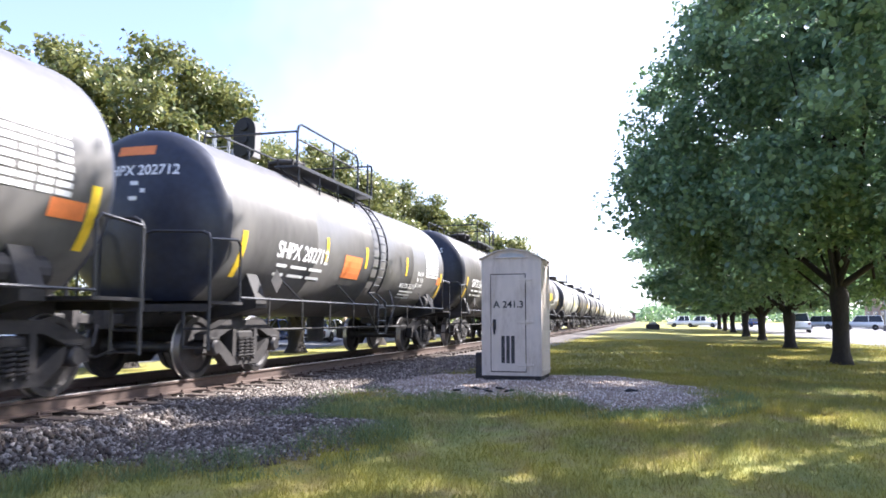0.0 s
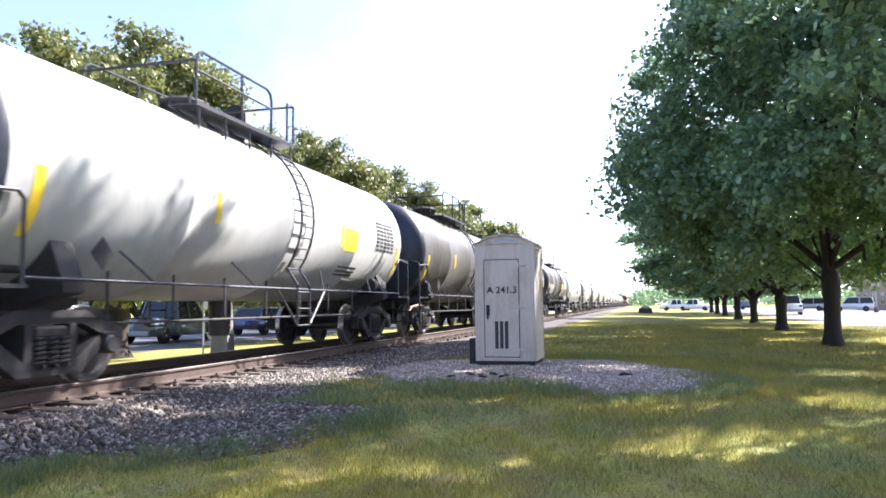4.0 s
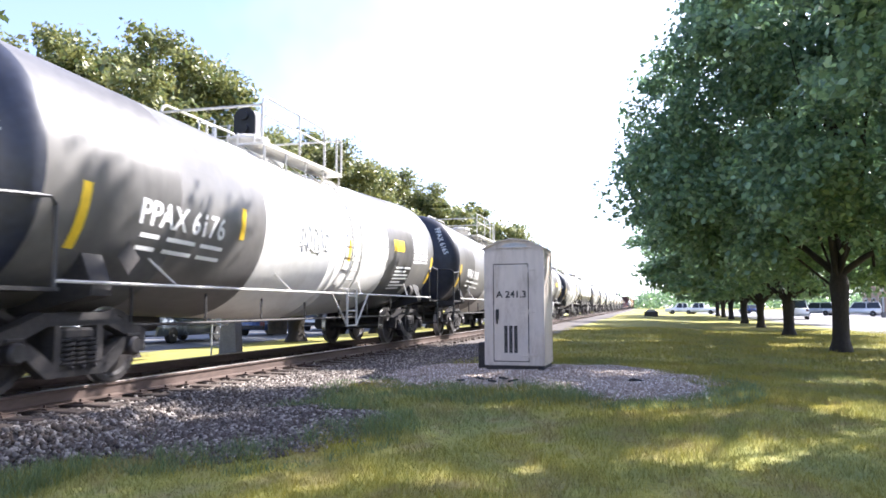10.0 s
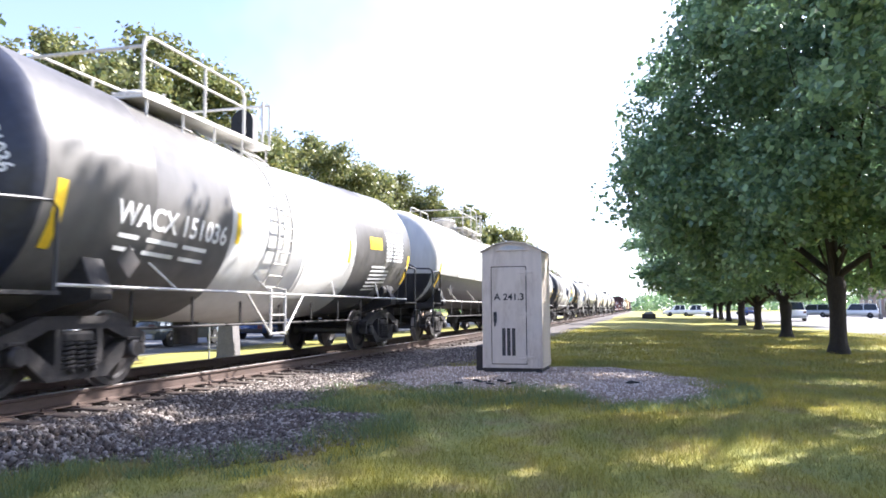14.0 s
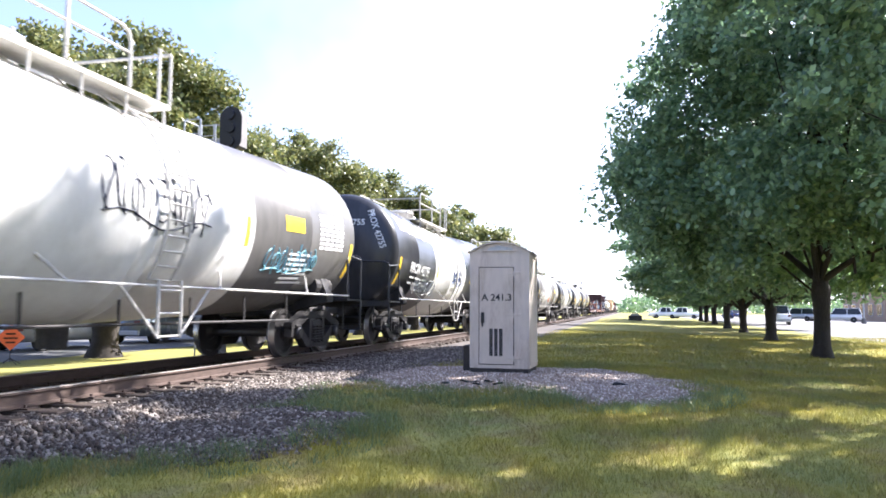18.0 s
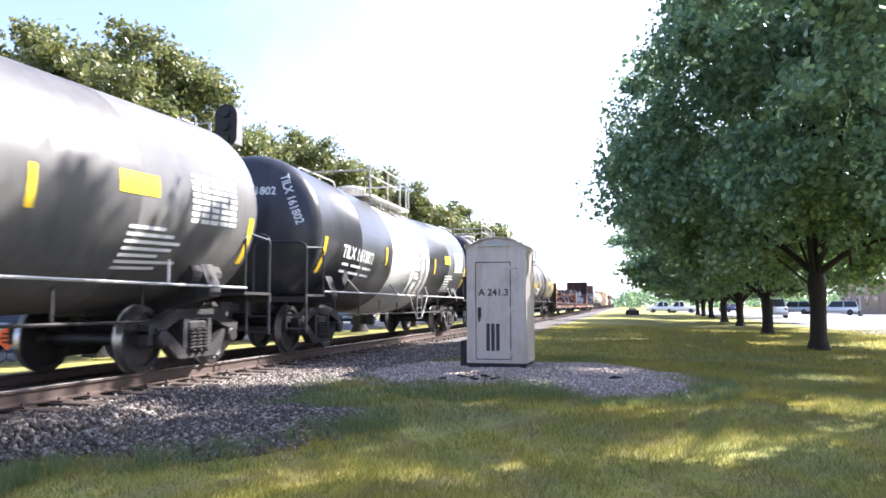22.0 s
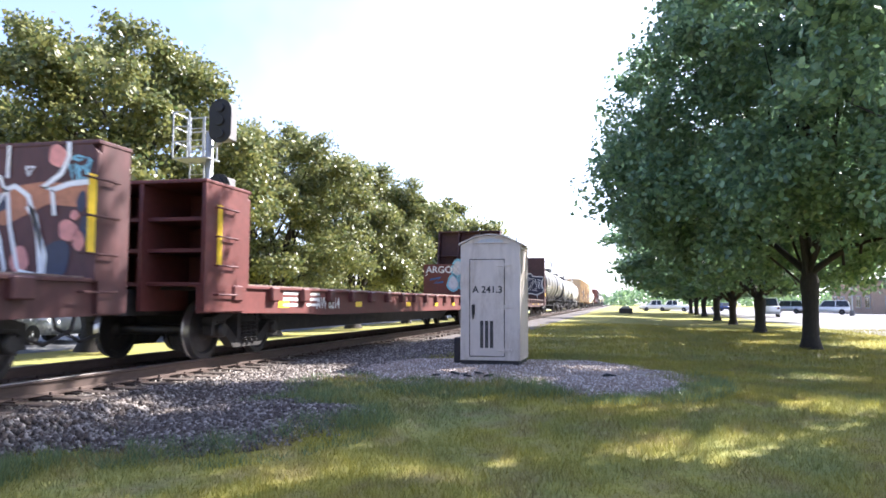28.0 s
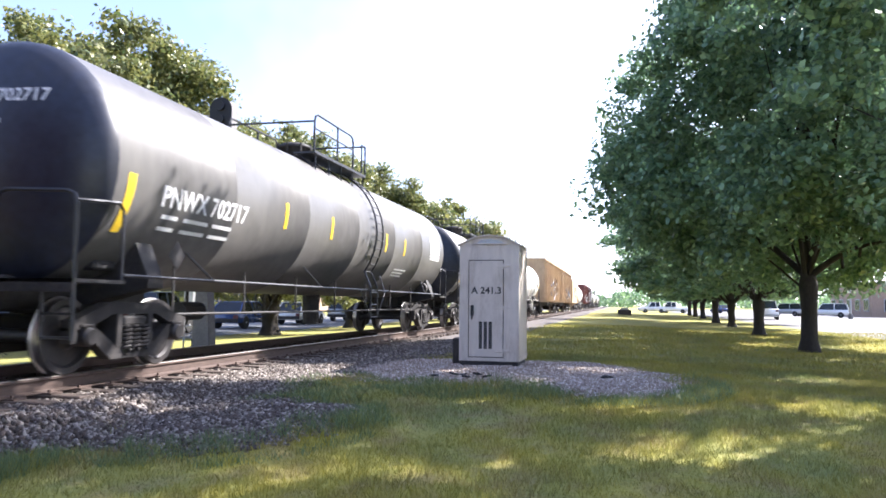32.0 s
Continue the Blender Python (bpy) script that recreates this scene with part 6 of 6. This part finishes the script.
# ---- road vehicles ----
def vehicle(kind, paint, label, x, y, turn):
    """A parked car; it faces +y before it is turned."""
    v = thing("parked_" + kind, label, kind if kind != "suv" else "car", "parked vehicles")
    n, w, h = {"car": (4.6, 0.9, 1.45), "suv": (4.7, 0.93, 1.72), "pickup": (5.7, 0.98, 1.85)}[kind]
    a = n / 2
    belt = h * 0.58
    bm = bmesh.new()
    prism(bm, [(-a, 0.42), (-a + 0.05, 0.32), (a - 0.1, 0.30), (a, 0.45), (a - 0.03, belt - 0.22), (a - 0.5, belt - 0.06), (a - 1.15, belt), (-a + 0.06, belt + 0.03), (-a, belt - 0.1)], "x", -w, w)
    bmesh.ops.bevel(bm, geom=list(bm.edges), offset=0.06, segments=2, affect="EDGES")
    body = part("body", bm, paint, v, smooth=True)
    bm = bmesh.new()
    roof = {"car": [(-a + 0.9, h), (0.5, h), (a - 1.2, belt), (-a + 0.25, belt)], "suv": [(-a + 0.35, h), (0.55, h), (a - 1.25, belt), (-a + 0.06, belt)], "pickup": [(-0.55, h), (0.75, h), (a - 1.6, belt), (-0.75, belt)]}[kind]
    lo = [bm.verts.new((sx * (w - 0.04), roof[i][0], roof[i][1] - 0.01)) for i in (2, 3) for sx in (1, -1)]
    hi = [bm.verts.new((sx * (w - 0.2), roof[i][0], roof[i][1])) for i in (0, 1) for sx in (1, -1)]
    f1, f1b, r1, r1b = lo
    rr, rrb, fr, frb = hi
    for f in ((rr, fr, frb, rrb), (f1, r1, rr, fr), (r1b, f1b, frb, rrb), (f1b, f1, fr, frb), (r1, r1b, rrb, rr)):
        bm.faces.new(f)
    bmesh.ops.recalc_face_normals(bm, faces=bm.faces)
    part("cabin_glass", bm, M_GLASS, v)
    bm = bmesh.new()
    box(bm, -w + 0.19, w - 0.19, roof[0][0] - 0.02, roof[1][0] + 0.02, h - 0.03, h + 0.035, 0.02)
    part("roof", bm, paint, v)
    for sx in (1, -1):
        for yy in ((roof[1][0] + 0.05, roof[2][0]), (roof[0][0] - 0.05, roof[3][0]), ((roof[0][0] + roof[1][0]) / 2, (roof[0][0] + roof[1][0]) / 2)):
            bm = bmesh.new()
            tube(bm, [(sx * (w - 0.19), yy[0], h - 0.02), (sx * (w - 0.03), yy[1], belt)], 0.045, 6)
            part("pillar", bm, paint, v)
        for yy in (-a * 0.6, a * 0.62):
            bm = bmesh.new()
            lathe(bm, [(-0.12, 0.22), (-0.12, 0.33), (-0.09, 0.355), (0.09, 0.355), (0.12, 0.33), (0.12, 0.22)], "x", 22)
            t = part("tyre", bm, M_TYRE, v)
            t.location = (sx * (w - 0.1), yy, 0.35)
            bm = bmesh.new()
            lathe(bm, [(sx * 0.06, 0.225), (sx * 0.115, 0.21), (sx * 0.09, 0.08), (sx * 0.125, 0.06), (sx * 0.125, 0.01)], "x", 10)
            part("rim", bm, M_GALV, t)
        bm = bmesh.new()
        box(bm, min(sx * (w - 0.28), sx * (w - 0.03)), max(sx * (w - 0.28), sx * (w - 0.03)), -a - 0.012, -a + 0.06, belt - 0.3, belt - 0.1, 0.01)
        part("tail_light", bm, M_REDOX, v, "red tail light")
        bm = bmesh.new()
        box(bm, min(sx * (w - 0.34), sx * (w - 0.05)), max(sx * (w - 0.34), sx * (w - 0.05)), a - 0.08, a + 0.004, belt - 0.36, belt - 0.2, 0.01)
        part("headlight", bm, M_CLEANWHITE, v)
    bm = bmesh.new()
    box(bm, -w + 0.02, w - 0.02, -a - 0.07, -a + 0.05, 0.36, 0.56, 0.03)
    part("rear_bumper", bm, M_GALV if kind == "pickup" else M_STEEL, v)
    bm = bmesh.new()
    box(bm, -w + 0.02, w - 0.02, a - 0.05, a + 0.05, 0.36, 0.54, 0.03)
    part("front_bumper", bm, M_GALV if kind == "pickup" else M_STEEL, v)
    if kind == "pickup":
        bm = bmesh.new()
        box(bm, -w + 0.1, w - 0.1, -a + 0.1, -0.9, belt + 0.0, belt + 0.045)
        part("bed", bm, M_SEAM, v, "dark open truck bed")
    v.matrix_basis = pose(x, y, float(ground_z(x, y)) + 0.012, 0, 0, turn)
    return v


# ---- street side ----
def strip(name, x0, x1, y0, y1, lift, material, label):
    nx = np.linspace(x0, x1, 12)
    ny = np.concatenate([np.arange(y0, min(y1, 80), 4.0), np.linspace(max(min(y1, 80), y0), y1, 14)])
    ob = new(name, grid_mesh(name, nx, np.unique(ny), lambda X, Y: ground_z(X, Y) + lift, material))
    return tagged(ob, label, name, kind="structure")


strip("street", -32.0, -16.8, -40, 400, 0.012, M_ASPHALT, "worn grey asphalt street with parked cars")
strip("parking_lot", 10.4, 70.0, -30, 260, 0.012, M_CONCRETE, "pale concrete parking lot beyond the lawn")
vehicle("suv", M_SILVERPAINT, "silver-grey suv with dark windows parked on the street", -20.6, 23.9, 0)
vehicle("pickup", M_GREYBLUE, "grey-blue pickup truck parked on the street", -20.6, 30.6, 0)
vehicle("car", M_BLUEPAINT, "dark blue car parked on the street", -20.6, 39.5, 0)
vehicle("car", M_WHITEPAINT, "white car parked on the street", -21.0, 48.5, 0)
vehicle("suv", M_SILVERPAINT, "silver suv parked farther along the street", -21.0, 58.0, 0)
vehicle("car", M_DARKPAINT, "dark car parked on the street", -20.2, 13.0, 0)
vehicle("suv", M_WHITEPAINT, "white suv parked side-on in the lot", 25.4, 103.0, 75)
vehicle("pickup", M_WHITEPAINT, "white pickup truck parked with its tail to the lawn", 14.3, 80.5, -8)
vehicle("suv", M_SILVERPAINT, "silver-blue suv parked in the lot", 22.6, 113.0, 60)
vehicle("car", M_BLUEPAINT, "blue car parked in the lot between the trees", 18.0, 145.0, 20)
vehicle("pickup", M_WHITEPAINT, "white pickup truck parked far along the lawn", 9.0, 134.0, 80)
vehicle("pickup", M_WHITEPAINT, "white van-like truck parked far along the lawn", 6.3, 136.0, 95)


def building(name, x, y, w, d, h, wall, label, n, turn=0, glow=None):
    b = thing(name, label, "building")
    bm = bmesh.new()
    box(bm, 0, w, 0, d, -0.3, h)
    body = part("wall", bm, wall, b)
    bm = bmesh.new()
    box(bm, -0.2, w + 0.2, -0.2, d + 0.2, h, h + 0.35, 0.04)
    part("roof", bm, M_CONCRETE, b)
    for side in range(2):
        for k in range(n):
            wid = (w if side else d) / n
            bm = bmesh.new()
            box(bm, 0, wid * 0.55, -0.05, 0.05, 0, 1.7, 0.02)
            wn = part("window", bm, M_GALV, b)
            wn.matrix_basis = pose(wid * (k + 0.22), -0.03, 1.0) if side else pose(-0.03, d - wid * (k + 0.22), 1.0, 0, 0, -90)
            bm = bmesh.new()
            for q in range(2):
                box(bm, 0.08 + q * wid * 0.27, 0.04 + (q + 1) * wid * 0.26, -0.056, -0.045, 0.08, 1.62)
            part("pane", bm, glow or M_GLASS, wn)
    b.matrix_basis = pose(x, y, 0, 0, 0, turn)
    return b


building("brick_building", 33.0, 112.0, 34, 20, 4.6, M_BRICK, "low tan brick building with wide windows beyond the lot", 5)
building("tan_building", -75.0, 130.0, 22, 60, 5.0, M_BRICK, "low tan building across the street", 8)


def light_pole(x, y):
    p = thing("light_pole", "slim grey light pole in the parking lot", "light pole")
    bm = bmesh.new()
    tube(bm, [(0, 0, -0.2), (0, 0, 8.0)], [0.09, 0.06], 8)
    part("pole", bm, M_GALV, p)
    bm = bmesh.new()
    box(bm, -0.6, 0.1, -0.15, 0.15, 7.9, 8.05, 0.02)
    part("lamp_head", bm, M_GALV, p)
    bm = bmesh.new()
    lathe(bm, [(-0.1, 0.25), (0.6, 0.25)], "z", 12)
    part("base", bm, M_CONCRETE, p)
    p.matrix_basis = pose(x, y, float(ground_z(x, y)))


light_pole(25.0, 92.0)


def roadwork_sign():
    s = thing("roadwork_sign", "orange diamond roadwork sign on a spring stand", "sign")
    bm = bmesh.new()
    prism(bm, [(-0.46, 0.95), (0, 0.49), (0.46, 0.95), (0, 1.41)], "y", -0.01, 0.01)
    face = part("sign_face", bm, M_SIGNORANGE, s)
    bm = bmesh.new()
    for k, wdt in enumerate((0.3, 0.44, 0.3)):
        box(bm, -wdt / 2, wdt / 2, -0.014, -0.011, 1.05 - 0.15 * k, 1.11 - 0.15 * k)
    part("sign_bars", bm, M_SEAM, face, "dark bars of unreadable writing")
    bm = bmesh.new()
    tube(bm, [(0, 0.03, 0.1), (0, 0.03, 1.4)], 0.015, 6)
    for a in range(4):
        tube(bm, [(0, 0.03, 0.22), (0.4 * math.cos(a * 1.57 + 0.7), 0.03 + 0.4 * math.sin(a * 1.57 + 0.7), 0.0)], 0.014, 6)
    part("stand", bm, M_STEEL, s)
    s.matrix_basis = pose(-16.0, 17.1, float(ground_z(-16.0, 17.1)), 0, 0, 35) @ Matrix.Scale(0.75, 4)


roadwork_sign()


def marker_box():
    s = thing("utility_box", "dark utility box with a pale hood beside the track", "utility box")
    bm = bmesh.new()
    box(bm, -0.75, 0.75, -0.5, 0.5, -0.1, 0.55, 0.03)
    part("base", bm, M_STEEL, s)
    bm = bmesh.new()
    prism(bm, [(-0.6, 0.55), (0.6, 0.55), (0.35, 0.8), (-0.35, 0.8)], "y", -0.35, 0.35)
    part("hood", bm, M_GALV, s)
    s.matrix_basis = pose(0.75, 90.0, float(ground_z(0.75, 90.0)))


marker_box()


def far_woods():
    """Woods along the horizon: clumps of large leaves, far beyond the last car."""
    r = np.random.default_rng(77)
    n = 2600
    x, y = r.uniform(-420, 420, n), r.uniform(420, 520, n)
    z = 11 * r.random(n) ** 0.8 * (0.75 + 0.25 * wob(x, y * 0, 0.08))
    per = 22
    c = np.repeat(np.stack([x, y, z], 1), per, 0) + r.normal(size=(n * per, 3)) * np.array([2.2, 2.0, 1.2])
    c[:, 2] = np.maximum(c[:, 2], 0.2)
    m = n * per
    a = r.normal(size=(m, 3))
    a /= np.linalg.norm(a, axis=1)[:, None]
    b = np.cross(a, r.normal(size=(m, 3)))
    b /= np.linalg.norm(b, axis=1)[:, None]
    v = np.stack([c - a * 0.9, c + b * 0.6, c + a * 0.9, c - b * 0.6], 1).reshape(-1, 3)
    tagged(new("far_woods", from_arrays("far_woods", v, np.arange(m * 4).reshape(-1, 4), M_LEAF_R)), "distant dark green woods along the horizon", "woods", kind="stuff")


far_woods()

# ---- ties ----
def tie_bm():
    bm = bmesh.new()
    box(bm, -1.3, 1.3, -0.115, 0.115, -0.17, 0.0, 0.012)
    for sx in (0.7535, -0.7535):
        box(bm, sx - 0.17, sx + 0.17, -0.09, 0.09, 0.0, 0.018, mi=1)
        for a in (-0.1, 0.1):
            box(bm, sx + a - 0.012, sx + a + 0.012, -0.05, -0.026, 0.018, 0.05, mi=1)
    return bm


first = None
for k in range(130):
    m = pose(TRACK_X + 0.03 * math.sin(k * 2.3), 1.0 + 0.52 * k, RAIL_Z - 0.185 + 0.004 * math.sin(k * 1.7), 0, 0, 0.8 * math.sin(k * 3.1))
    if first is None:
        first = part("tie", tie_bm(), [M_TIE, M_RAIL], track)
        first.matrix_basis = m
    else:
        share("tie", first, track, m)
bm = bmesh.new()
for k in range(700):
    yy = 1.0 + 0.52 * (130 + k)
    box(bm, TRACK_X - 1.3, TRACK_X + 1.3, yy - 0.11, yy + 0.11, RAIL_Z - 0.35, RAIL_Z - 0.185)
for k in range(1, 80):
    yy = 1.0 - 0.52 * k
    box(bm, TRACK_X - 1.3, TRACK_X + 1.3, yy - 0.11, yy + 0.11, RAIL_Z - 0.35, RAIL_Z - 0.185)
tagged(part("far_ties", bm, M_TIE, track), "timber ties farther along the track", kind="stuff")


# ---- what moves ----
def travelled(t):
    """Metres that the train has gone at t seconds, gathering speed a little."""
    return 12.643 * t + 0.01955 * (t - 16) ** 2


def motions():
    for car, start in CARS:
        walk(car, [(t, pose(TRACK_X, start - travelled(t), RAIL_Z)) for t in [2.0 * k for k in range(17)]])
    for wheelset, i in WHEELSETS:
        start = CARS[i][1]
        turns = []
        loc = wheelset.location.copy()
        t_in = next((k / 30 for k in range(961) if start - travelled(k / 30) < 26), 32.0)
        t_out = next((k / 30 for k in range(961) if start - travelled(k / 30) < -20), 32.0)
        base = travelled(t_in)
        k0, k1 = round(t_in * 30), round(t_out * 30)
        for k in sorted({0, 960} | set(range(k0, k1 + 1))):
            t = min(max(k / 30, t_in), t_out)
            turns.append((k / 30, Matrix.Translation(loc) @ pose(0, 0, 0, math.degrees((travelled(t) - base) / 0.43))))
        walk(wheelset, turns)


motions()
